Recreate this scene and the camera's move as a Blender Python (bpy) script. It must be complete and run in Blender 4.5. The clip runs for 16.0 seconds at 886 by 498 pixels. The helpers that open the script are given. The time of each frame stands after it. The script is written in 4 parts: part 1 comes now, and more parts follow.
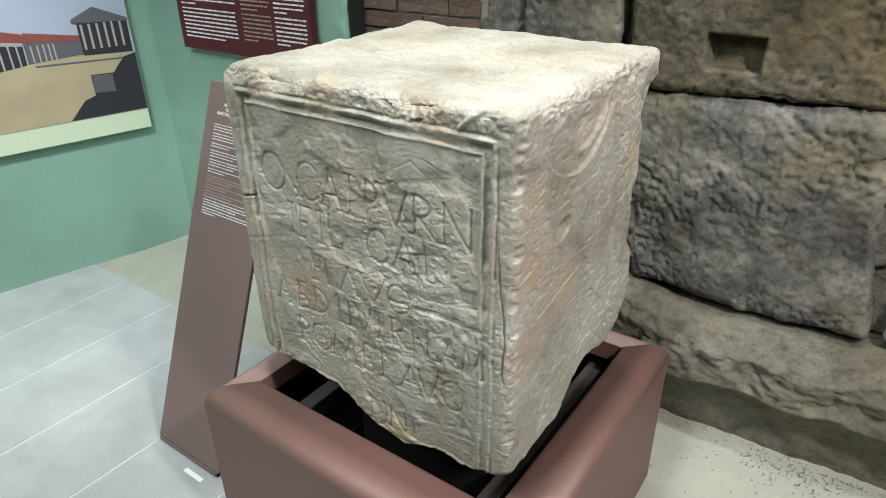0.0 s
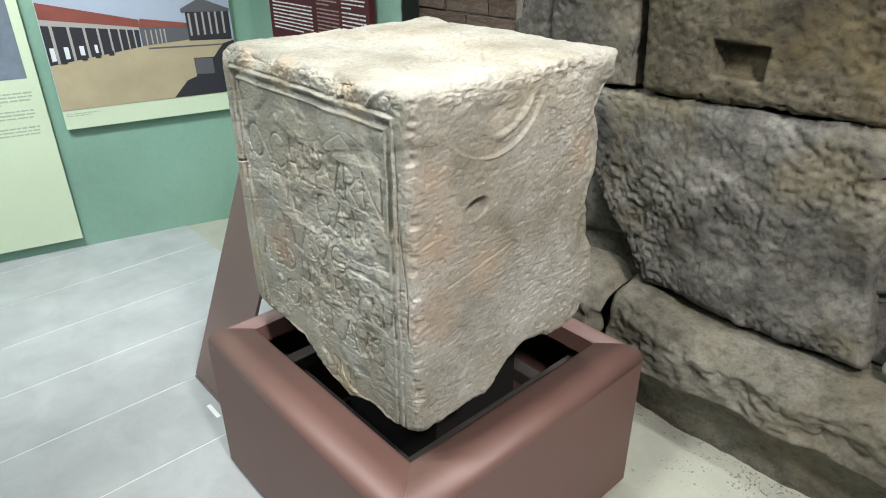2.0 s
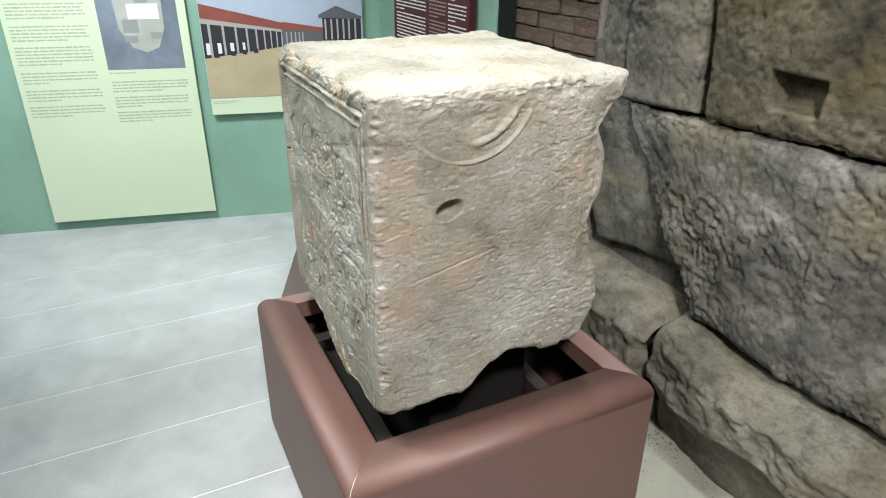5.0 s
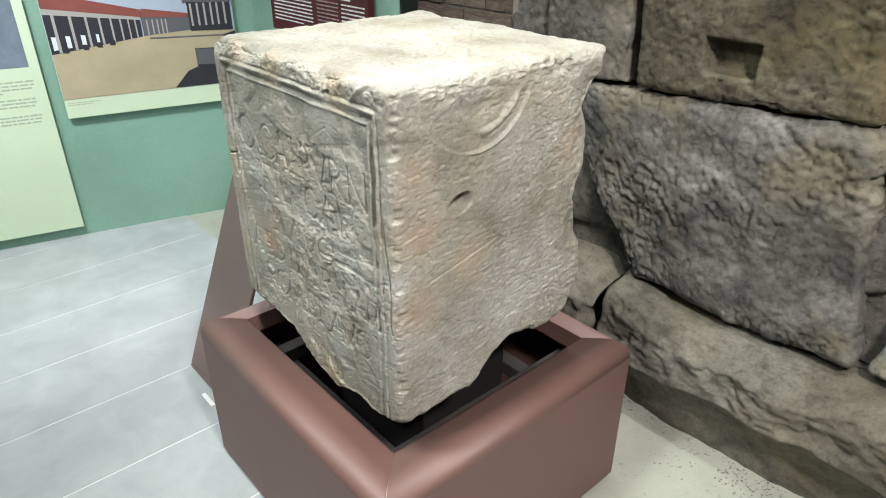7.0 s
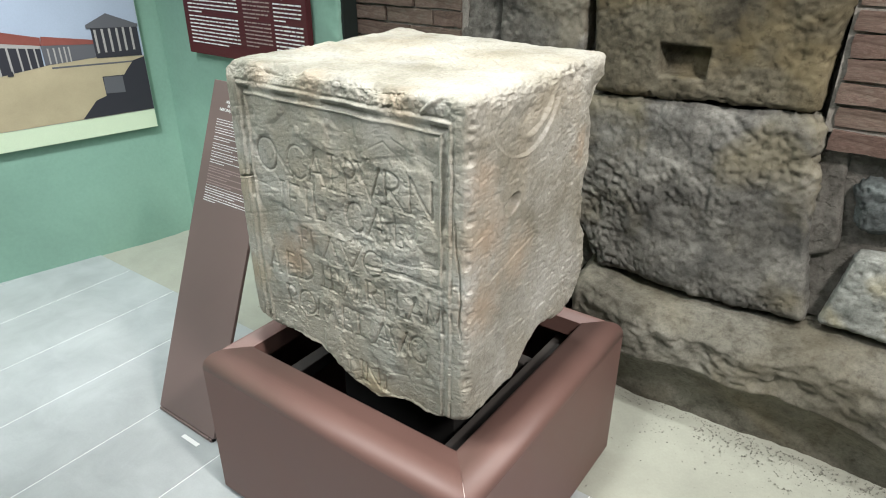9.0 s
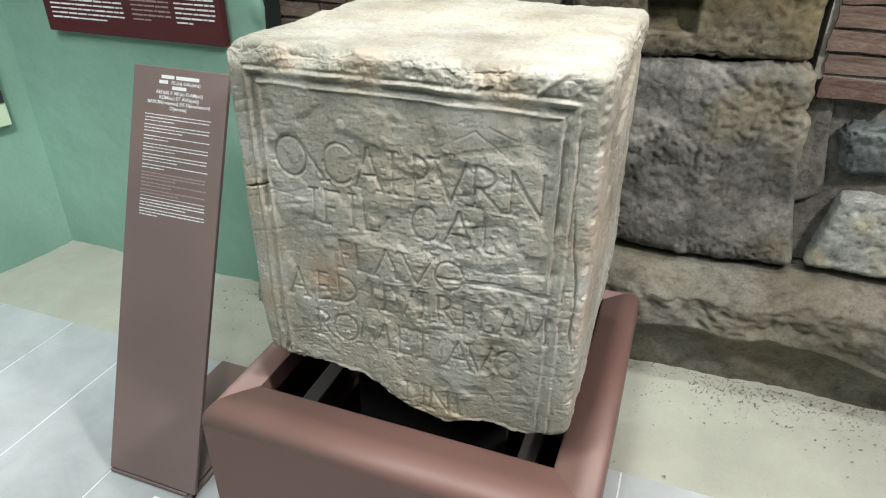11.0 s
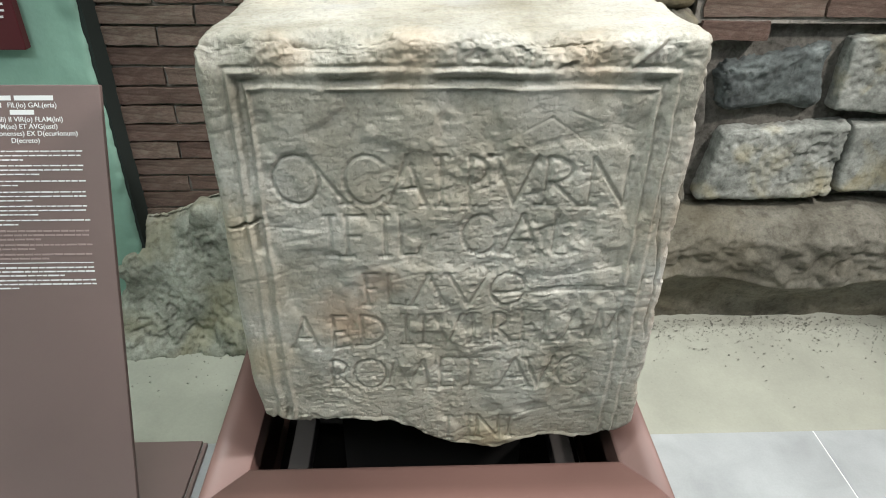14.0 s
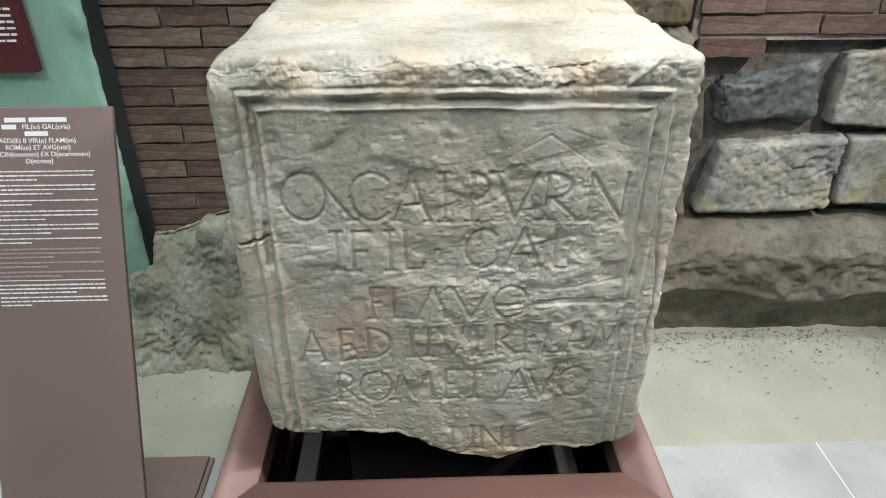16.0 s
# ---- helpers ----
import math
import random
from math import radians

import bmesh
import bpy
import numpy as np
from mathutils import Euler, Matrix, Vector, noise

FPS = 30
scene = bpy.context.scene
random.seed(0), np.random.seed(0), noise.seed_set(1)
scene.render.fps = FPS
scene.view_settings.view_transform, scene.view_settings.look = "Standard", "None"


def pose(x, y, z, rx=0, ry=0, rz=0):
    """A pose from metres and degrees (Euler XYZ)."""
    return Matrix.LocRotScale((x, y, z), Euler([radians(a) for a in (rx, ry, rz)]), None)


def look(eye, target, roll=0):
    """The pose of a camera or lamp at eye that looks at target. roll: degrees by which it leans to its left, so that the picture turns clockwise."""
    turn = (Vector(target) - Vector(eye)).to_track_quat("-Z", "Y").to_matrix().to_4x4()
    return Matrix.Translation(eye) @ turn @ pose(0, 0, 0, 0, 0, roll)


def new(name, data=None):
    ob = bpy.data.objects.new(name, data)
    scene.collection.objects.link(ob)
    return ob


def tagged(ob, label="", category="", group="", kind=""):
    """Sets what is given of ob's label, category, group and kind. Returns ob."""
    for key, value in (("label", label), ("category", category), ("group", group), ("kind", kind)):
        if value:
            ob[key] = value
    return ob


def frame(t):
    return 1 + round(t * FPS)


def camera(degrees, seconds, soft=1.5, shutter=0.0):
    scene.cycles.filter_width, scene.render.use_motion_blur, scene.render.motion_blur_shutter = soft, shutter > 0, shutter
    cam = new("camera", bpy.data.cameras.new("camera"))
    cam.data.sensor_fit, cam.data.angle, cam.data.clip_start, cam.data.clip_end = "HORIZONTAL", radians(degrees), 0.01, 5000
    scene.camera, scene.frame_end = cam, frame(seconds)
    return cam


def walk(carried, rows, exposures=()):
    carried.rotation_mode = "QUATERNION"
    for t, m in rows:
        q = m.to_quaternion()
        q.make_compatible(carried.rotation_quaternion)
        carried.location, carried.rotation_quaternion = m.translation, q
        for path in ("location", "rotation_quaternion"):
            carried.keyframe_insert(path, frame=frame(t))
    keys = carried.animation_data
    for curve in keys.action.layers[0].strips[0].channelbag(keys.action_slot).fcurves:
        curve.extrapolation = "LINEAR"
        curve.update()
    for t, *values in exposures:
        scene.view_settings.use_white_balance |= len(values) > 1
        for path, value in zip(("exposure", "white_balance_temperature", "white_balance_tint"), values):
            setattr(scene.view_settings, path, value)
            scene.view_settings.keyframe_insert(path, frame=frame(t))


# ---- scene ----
cam = camera(67.7, 16.0, soft=1.0)
METRES, EYE, TURN = 2.6, 1.46, 35.8
ROWS = [
    (0.0, 0.0, 0.0, 0.0, -0.35, -27.63, 0.67),
    (0.5, -0.0079, 0.0096, -0.0007, -2.89, -28.57, 0.74),
    (1.0, 0.025, -0.0068, -0.0015, 2.01, -27.23, 0.24),
    (1.5, 0.098, -0.0427, 0.0011, 9.76, -26.57, -0.68),
    (2.0, 0.14, -0.0354, -0.0021, 12.06, -27.1, 0.36),
    (2.5, 0.1821, -0.0117, -0.004, 17.45, -26.73, -0.09),
    (3.0, 0.2399, -0.016, -0.0, 24.96, -26.03, -0.19),
    (5.5, 0.2599, -0.0172, 0.0011, 25.66, -26.18, 0.27),
    (6.0, 0.2028, -0.0171, 0.0022, 17.77, -26.81, 0.42),
    (6.5, 0.1676, -0.0241, 0.0012, 15.24, -28.1, -0.86),
    (7.0, 0.1558, -0.0353, 0.0011, 12.88, -27.78, -0.07),
    (7.5, 0.1507, -0.0582, 0.001, 10.71, -26.9, -0.15),
    (8.0, 0.1352, -0.089, -0.0004, 9.4, -27.13, -0.58),
    (8.5, 0.0722, -0.0791, -0.0009, 3.42, -27.1, 0.28),
    (9.0, 0.0234, -0.0768, 0.0034, -0.01, -26.41, -0.12),
    (9.5, -0.0026, -0.0683, 0.0031, -0.6, -26.88, -0.51),
    (12.0, -0.2079, 0.0963, -0.0134, -25.83, -30.99, -1.05),
    (12.5, -0.2131, 0.1248, -0.0165, -28.05, -30.3, -1.07),
    (13.0, -0.2183, 0.1644, -0.0231, -34.6, -32.92, -0.39),
    (13.5, -0.238, 0.1635, -0.0225, -37.17, -32.37, -0.64),
    (14.0, -0.2493, 0.1614, -0.0208, -37.92, -31.78, -0.6),
    (14.5, -0.2512, 0.1608, -0.0195, -38.05, -31.58, 0.33),
    (15.0, -0.2524, 0.1583, -0.0182, -38.11, -31.25, 0.29),
    (15.5, -0.2533, 0.1558, -0.0166, -37.76, -30.78, 0.48),
    (16.0, -0.2549, 0.1548, -0.0161, -37.92, -30.45, -0.1),
]
# places and aims for the ends of the unseen stretches and their middles
EXTRA = [
    (3.2, look((0.559, 0.354, 1.455), (-1.029, 1.212, 0.593), 0.2)),
    (4.25, look((0.622, 0.392, 1.455), (-0.975, 1.165, 0.585), 0.2)),
    (5.3, look((0.590, 0.370, 1.457), (-1.010, 1.198, 0.588), 0.3)),
    (9.7, look((0.062, -0.150, 1.460), (-0.994, 1.289, 0.558), 0.1)),
    (10.75, look((-0.235, -0.160, 1.448), (-0.940, 1.450, 0.475), 0.4)),
    (11.8, look((-0.541, -0.112, 1.429), (-0.888, 1.568, 0.400), 0.8)),
]
path = [(t, pose(0, 0, EYE, 0, 0, TURN) @ pose(METRES * x, METRES * y, METRES * z, 90 + pitch, roll, yaw)) for t, x, y, z, yaw, pitch, roll in ROWS]
walk(cam, sorted(path + EXTRA, key=lambda r: r[0]), exposures=[(0.0, -0.04), (2.0, 0.04), (3.0, 0.11), (9.5, 0.11), (12.0, 0.0), (16.0, 0.0)])

# ---------------------------------------------------------------- light
world = bpy.data.worlds.new("room_air")
scene.world = world
world.use_nodes = True
world.node_tree.nodes["Background"].inputs["Color"].default_value = (0.9, 0.95, 1.0, 1)
world.node_tree.nodes["Background"].inputs["Strength"].default_value = 0.05


def area_lamp(name, eye, target, size, watts, colour=(1.0, 0.93, 0.84)):
    data = bpy.data.lights.new(name, "AREA")
    data.shape, data.size, data.energy, data.color = "DISK", size, watts, colour
    ob = new(name, data)
    ob.matrix_world = look(eye, target)
    return ob


def unseen_spot(name, eye, target, angle, watts, colour=(1.0, 0.93, 0.84), size=0.05, blend=0.6):
    data = bpy.data.lights.new(name, "SPOT")
    data.spot_size, data.spot_blend, data.energy, data.color, data.shadow_soft_size = radians(angle), blend, watts, colour, size
    ob = new(name, data)
    ob.matrix_world = look(eye, target)
    return ob


def strip_lamp(name, eye, target, length, width, watts, colour):
    ob = area_lamp(name, eye, target, length, watts, colour)
    ob.data.shape, ob.data.size, ob.data.size_y = "RECTANGLE", length, width
    return ob


# unseen lamps, inferred from the bright stone top and the lit faces
unseen_spot("unseen_spot", (-0.62, 0.47, 2.88), (-0.70, 0.86, 1.1), 44, 118, (0.96, 1.0, 0.98), 0.05, 0.7)
unseen_spot("unseen_spot", (1.3, 0.35, 2.75), (-0.15, 1.15, 0.60), 57, 350, (1.0, 0.955, 0.94), 0.12, 0.6)
unseen_spot("unseen_spot", (-0.6, -0.15, 2.90), (-0.5, 0.85, 0.45), 46, 70, (0.96, 1.0, 0.98), 0.08, 0.7)
# two spots added to brighten the boulder, the screed and the left wall
unseen_spot("unseen_spot", (-1.9, 0.62, 2.9), (-1.85, 1.42, 0.0), 34, 34, (0.95, 1.0, 0.98), 0.1, 0.7)
unseen_spot("unseen_spot", (-1.6, 0.1, 2.9), (-2.9, 0.62, 0.35), 62, 260, (0.95, 1.0, 1.03), 0.12, 0.8)
strip_lamp("unseen_area_light", (-0.4, 1.42, 2.6), (-0.4, 1.50, 0.0), 3.0, 0.10, 33, (0.96, 0.99, 0.98))
# weak fill added over floor and left wall, no fixture known
area_lamp("unseen_area_light", (-0.6, -0.9, 2.92), (-0.6, -0.2, 0.0), 0.9, 22, (0.96, 1.0, 1.05))
area_lamp("unseen_area_light", (-1.9, -0.6, 2.92), (-2.7, 0.0, 0.2), 0.8, 40, (0.95, 1.0, 1.05))

# ---------------------------------------------------------------- materials


def nodes_of(name):
    m = bpy.data.materials.new(name)
    m.use_nodes = True
    t = m.node_tree
    return m, t, t.nodes["Principled BSDF"]


def link(t, a, b):
    t.links.new(a, b)


def noise_node(t, vec, scale, detail=6.0, rough=0.6, distort=0.0):
    n = t.nodes.new("ShaderNodeTexNoise")
    n.inputs["Scale"].default_value, n.inputs["Detail"].default_value = scale, detail
    n.inputs["Roughness"].default_value, n.inputs["Distortion"].default_value = rough, distort
    link(t, vec, n.inputs["Vector"])
    return n.outputs["Fac"]


def ramp(t, fac, stops):
    r = t.nodes.new("ShaderNodeValToRGB")
    while len(r.color_ramp.elements) < len(stops):
        r.color_ramp.elements.new(0.5)
    for e, (p, c) in zip(r.color_ramp.elements, stops):
        e.position = p
        e.color = (*c, 1) if len(c) == 3 else c
    link(t, fac, r.inputs["Fac"])
    return r.outputs["Color"]


def blend(t, fac, a, b, kind="MIX"):
    n = t.nodes.new("ShaderNodeMix")
    n.data_type, n.blend_type = "RGBA", kind
    for sock, v in ((n.inputs[0], fac), (n.inputs[6], a), (n.inputs[7], b)):
        if isinstance(v, (int, float)):
            sock.default_value = v
        elif isinstance(v, tuple):
            sock.default_value = (*v, 1)
        else:
            link(t, v, sock)
    return n.outputs[2]


def bump(t, height, strength, distance, normal=None):
    n = t.nodes.new("ShaderNodeBump")
    n.inputs["Strength"].default_value, n.inputs["Distance"].default_value = strength, distance
    link(t, height, n.inputs["Height"])
    if normal is not None:
        link(t, normal, n.inputs["Normal"])
    return n.outputs["Normal"]


def coords(t, stretch=(1, 1, 1)):
    c = t.nodes.new("ShaderNodeTexCoord")
    m = t.nodes.new("ShaderNodeMapping")
    m.inputs["Scale"].default_value = stretch
    link(t, c.outputs["Object"], m.inputs["Vector"])
    return m.outputs["Vector"]


def stone_mat(name, dark, mid, light, tint=None, scale=4.0, rough=0.85, grain=60, relief=0.006, tint_amount=0.5, pits=0.5, spec=0.3, wave=2.0, stain=None, mottle=0.6):
    """Two scales of colour, small pits and grain in relief, and stains of another tint."""
    m, t, p = nodes_of(name)
    v = coords(t)
    big = noise_node(t, v, scale, 8, 0.62, 0.3)
    col = ramp(t, big, [(0.30, dark), (0.5, mid), (0.70, light)])
    huge = noise_node(t, v, scale * 0.32, 3, 0.5, 0.4)
    col = blend(t, 0.8, col, ramp(t, huge, [(0.32, (0.62, 0.62, 0.60)), (0.68, (1.0, 1.0, 1.0))]), "MULTIPLY")
    fine = noise_node(t, v, grain, 5, 0.7)
    col = blend(t, 0.55, col, ramp(t, fine, [(0.3, (0.35, 0.35, 0.35)), (0.55, (0.8, 0.8, 0.8)), (0.75, (1, 1, 1))]), "MULTIPLY")
    spots = noise_node(t, v, scale * 4.2, 6, 0.68, 0.2)
    col = blend(t, mottle, col, ramp(t, spots, [(0.36, (0.38, 0.37, 0.35)), (0.47, (0.85, 0.85, 0.85)), (0.62, (1.15, 1.15, 1.15))]), "MULTIPLY")
    if tint:
        patch = noise_node(t, v, scale * 0.7, 4, 0.5, 0.8)
        mask = ramp(t, patch, [(0.5, (0, 0, 0)), (0.66, (tint_amount,) * 3)])
        col = blend(t, mask, col, tint)
    pit = noise_node(t, v, grain * 0.6, 5, 0.65, 0.0)
    pit_h = ramp(t, pit, [(0.28, (0, 0, 0)), (0.48, (1, 1, 1))])
    # shade in the hollows is put into the colour, by the relief's own mask
    col = blend(t, pits, col, blend(t, pit_h, (0.45, 0.42, 0.38), (1, 1, 1)), "MULTIPLY")
    for centre, radius, shade in stain or ():
        # a patch of the given colour with a soft uneven rim
        sub = t.nodes.new("ShaderNodeVectorMath")
        sub.operation = "DISTANCE"
        link(t, v, sub.inputs[0])
        sub.inputs[1].default_value = centre
        add = t.nodes.new("ShaderNodeMath")
        add.operation = "MULTIPLY_ADD"
        link(t, noise_node(t, v, 22.0, 4, 0.6), add.inputs[0])
        add.inputs[1].default_value = radius * 1.4
        link(t, sub.outputs["Value"], add.inputs[2])
        mask = ramp(t, add.outputs[0], [(radius * 0.9, (0.55,) * 3), (radius * 1.9, (0, 0, 0))])
        col = blend(t, mask, col, shade)
    link(t, col, p.inputs["Base Color"])
    p.inputs["Roughness"].default_value = rough
    p.inputs["Specular IOR Level"].default_value = spec
    nrm = bump(t, pit_h, 0.5, relief)
    nrm = bump(t, fine, 0.55, relief * 0.6, nrm)
    if wave:
        nrm = bump(t, noise_node(t, v, grain * 0.2, 6, 0.65), 0.5, relief * wave, nrm)
    link(t, nrm, p.inputs["Normal"])
    return m


def paint_mat(name, colour, var=0.12, rough=0.6, scale=3.0, relief=0.0006, spec=0.35, grain=180):
    m, t, p = nodes_of(name)
    v = coords(t)
    a = noise_node(t, v, scale, 5, 0.6, 0.4)
    lo = tuple(c * (1 - var) for c in colour)
    hi = tuple(min(1, c * (1 + var * 0.6)) for c in colour)
    col = ramp(t, a, [(0.3, lo), (0.7, hi)])
    f = noise_node(t, v, grain, 3, 0.6)
    col = blend(t, 0.25, col, ramp(t, f, [(0.3, (0.75, 0.75, 0.75)), (0.7, (1, 1, 1))]), "MULTIPLY")
    link(t, col, p.inputs["Base Color"])
    link(t, ramp(t, a, [(0.3, (rough - 0.06,) * 3), (0.7, (rough + 0.06,) * 3)]), p.inputs["Roughness"])
    p.inputs["Specular IOR Level"].default_value = spec
    link(t, bump(t, f, 0.4, relief), p.inputs["Normal"])
    return m


def plain_mat(name, colour, rough=0.7):
    m, t, p = nodes_of(name)
    p.inputs["Base Color"].default_value = (*colour, 1)
    p.inputs["Roughness"].default_value = rough
    p.inputs["Specular IOR Level"].default_value = 0.25
    return m


M_LIME = stone_mat("pale_limestone", (0.285, 0.258, 0.195), (0.43, 0.408, 0.345), (0.56, 0.542, 0.49), (0.34, 0.295, 0.22), 6.0, 0.5, 190, 0.0018, 0.4, 0.45, 0.45, 0.2, [
    ((-0.885, 0.745, 0.80), 0.055, (0.29, 0.185, 0.115)), ((-0.83, 0.745, 0.86), 0.035, (0.29, 0.19, 0.12)),
    ((-0.41, 0.80, 0.80), 0.07, (0.33, 0.235, 0.155)), ((-0.41, 0.81, 0.95), 0.07, (0.34, 0.245, 0.165)), ((-0.41, 0.79, 1.06), 0.05, (0.32, 0.235, 0.16)), ((-0.41, 0.92, 0.86), 0.07, (0.38, 0.29, 0.205)), ((-0.41, 0.90, 0.985), 0.02, (0.20, 0.11, 0.06)), ((-0.41, 1.20, 1.02), 0.05, (0.34, 0.25, 0.165)),
    ((-0.56, 0.745, 1.185), 0.05, (0.31, 0.225, 0.14)), ((-0.78, 0.745, 1.19), 0.05, (0.33, 0.25, 0.165)), ((-0.93, 0.745, 1.19), 0.035, (0.33, 0.25, 0.165)),
    ((-1.03, 0.75, 0.95), 0.06, (0.31, 0.25, 0.155)), ((-1.02, 0.75, 0.72), 0.05, (0.31, 0.25, 0.155)), ((-0.66, 0.745, 0.54), 0.05, (0.33, 0.265, 0.15)),
    ((-0.87, 0.92, 1.21), 0.05, (0.33, 0.325, 0.32)), ((-0.70, 0.95, 1.21), 0.045, (0.36, 0.355, 0.345)), ((-0.62, 0.745, 0.62), 0.07, (0.38, 0.375, 0.33)), ((-0.60, 0.745, 1.13), 0.05, (0.34, 0.325, 0.29))], 0.22)
M_ROCK_DARK = stone_mat("dark_sandstone", (0.062, 0.062, 0.056), (0.185, 0.179, 0.159), (0.347, 0.338, 0.297), (0.213, 0.185, 0.112), 5.0, 0.9, 85, 0.0030, 0.5, 0.6, wave=1.0)
M_ROCK_MID = stone_mat("grey_brown_sandstone", (0.094, 0.088, 0.075), (0.183, 0.173, 0.150), (0.276, 0.265, 0.232), (0.210, 0.183, 0.122), 5.0, 0.9, 95, 0.0025, 0.4, 0.6, wave=1.0)
M_ROCK_OCHRE = stone_mat("ochre_sandstone", (0.062, 0.054, 0.037), (0.129, 0.113, 0.076), (0.198, 0.177, 0.129), (0.152, 0.117, 0.054), 5.0, 0.9, 85, 0.0027, 0.5, 0.7, wave=1.0)
M_ROCK_GREY = stone_mat("grey_rubble", (0.183, 0.197, 0.176), (0.337, 0.351, 0.316), (0.505, 0.519, 0.471), (0.421, 0.351, 0.168), 7.0, 0.9, 114, 0.0020, 0.4, 0.5, wave=1.0)
M_ROCK_BLUE = stone_mat("blue_grey_rubble", (0.069, 0.077, 0.075), (0.125, 0.144, 0.138), (0.237, 0.263, 0.250), None, 8.0, 0.9, 104, 0.0022, wave=1.0)
M_LEDGE = stone_mat("ledge_stone", (0.134, 0.124, 0.097), (0.223, 0.210, 0.170), (0.307, 0.294, 0.248), (0.178, 0.149, 0.089), 4.0, 0.9, 104, 0.0013, 0.35, 0.55, wave=1.0)
M_BOULDER = stone_mat("grey_green_boulder", (0.230, 0.236, 0.184), (0.414, 0.425, 0.356), (0.575, 0.586, 0.506), (0.299, 0.276, 0.172), 6.0, 0.9, 80, 0.003, 0.5, 0.6, wave=1.2)
M_MORTAR = stone_mat("old_mortar", (0.10, 0.095, 0.08), (0.16, 0.15, 0.13), (0.23, 0.22, 0.19), None, 7.0, 0.95, 80, 0.007)
M_BRICK = stone_mat("old_brick", (0.135, 0.095, 0.078), (0.20, 0.145, 0.118), (0.265, 0.205, 0.17), (0.20, 0.175, 0.142), 9.0, 0.9, 120, 0.0015, 0.5, mottle=0.3)


def vary_pieces(m, low, high):
    """Each piece that carries this material gets a shade of its own."""
    t = m.node_tree
    p = next(n for n in t.nodes if n.type == "BSDF_PRINCIPLED")
    old = p.inputs["Base Color"].links[0].from_socket
    info = t.nodes.new("ShaderNodeObjectInfo")
    link(t, blend(t, 1.0, old, ramp(t, info.outputs["Random"], [(0.0, low), (1.0, high)]), "MULTIPLY"), p.inputs["Base Color"])


vary_pieces(M_BRICK, (0.72, 0.62, 0.60), (1.12, 1.12, 1.08))
M_BED = stone_mat("brick_mortar", (0.24, 0.22, 0.19), (0.35, 0.325, 0.285), (0.43, 0.405, 0.36), None, 9.0, 0.95, 120, 0.002, mottle=0.3)
M_CRUMB = stone_mat("pale_crumb", (0.30, 0.29, 0.25), (0.40, 0.39, 0.34), (0.48, 0.47, 0.41), None, 40.0, 0.9, 90, 0.001)
M_SAND = paint_mat("sandy_screed", (0.36, 0.367, 0.305), 0.13, 0.9, 4.0, 0.0012, 0.2, 130)
M_TILE = paint_mat("grey_floor_slab", (0.39, 0.412, 0.412), 0.17, 0.40, 5.5, 0.0004, 0.4)
M_JOINT = plain_mat("white_joint", (0.72, 0.74, 0.72), 0.8)
M_GREEN = paint_mat("green_wall_paint", (0.235, 0.395, 0.31), 0.12, 0.62, 2.0, 0.002, 0.3, 60)
M_PANEL = paint_mat("pale_green_panel", (0.62, 0.72, 0.52), 0.05, 0.5, 1.5, 0.0002)
M_RED = paint_mat("dark_red_panel", (0.085, 0.014, 0.018), 0.1, 0.5, 2.0, 0.0002)
M_STEEL = paint_mat("brown_painted_steel", (0.165, 0.089, 0.073), 0.10, 0.56, 3.0, 0.0001, 0.6, 700)
M_STAND = paint_mat("grey_brown_steel", (0.188, 0.130, 0.118), 0.08, 0.50, 3.0, 0.0002, 0.5, 500)
M_STEEL_IN = paint_mat("grey_steel", (0.05, 0.044, 0.04), 0.15, 0.5, 4.0, 0.0003)
# near-black paint where shade falls: inside the plinth and under the stand board
M_BLACK = plain_mat("shade_black", (0.012, 0.011, 0.010), 0.9)
M_WHITE = plain_mat("white_print", (0.78, 0.78, 0.76))
M_GREYPRINT = plain_mat("grey_print", (0.40, 0.45, 0.36))
M_FADED = plain_mat("faded_print", (0.36, 0.27, 0.25))
M_CEIL = paint_mat("white_ceiling", (0.62, 0.62, 0.60), 0.05)

# ---------------------------------------------------------------- mesh helpers


def vnoise(p, seed=0):
    """Smooth value noise, -1 to 1, for an array of places."""
    i = np.floor(p).astype(np.int64)
    f = p - i
    f = f * f * f * (f * (f * 6 - 15) + 10)
    out = np.zeros(len(p))
    for dx in (0, 1):
        for dy in (0, 1):
            for dz in (0, 1):
                h = ((i[:, 0] + dx) * 73856093) ^ ((i[:, 1] + dy) * 19349663) ^ ((i[:, 2] + dz) * 83492791) ^ (seed * 2654435)
                h = (h ^ (h >> 13)) * 1274126177 & 0x7FFFFFFF
                h = (h ^ (h >> 16)) & 0xFFFF
                w = (f[:, 0] if dx else 1 - f[:, 0]) * (f[:, 1] if dy else 1 - f[:, 1]) * (f[:, 2] if dz else 1 - f[:, 2])
                out += w * (h / 32767.5 - 1)
    return out


def fbm(p, scale, octaves=4, seed=0, gain=0.5):
    out, a, s = np.zeros(len(p)), 1.0, scale
    for o in range(octaves):
        out += a * vnoise(p * s + 17.3 * o, seed + o)
        a, s = a * gain, s * 2.03
    return out


def sstep(a, b, x):
    t = np.clip((x - a) / (b - a), 0, 1)
    return t * t * (3 - 2 * t)


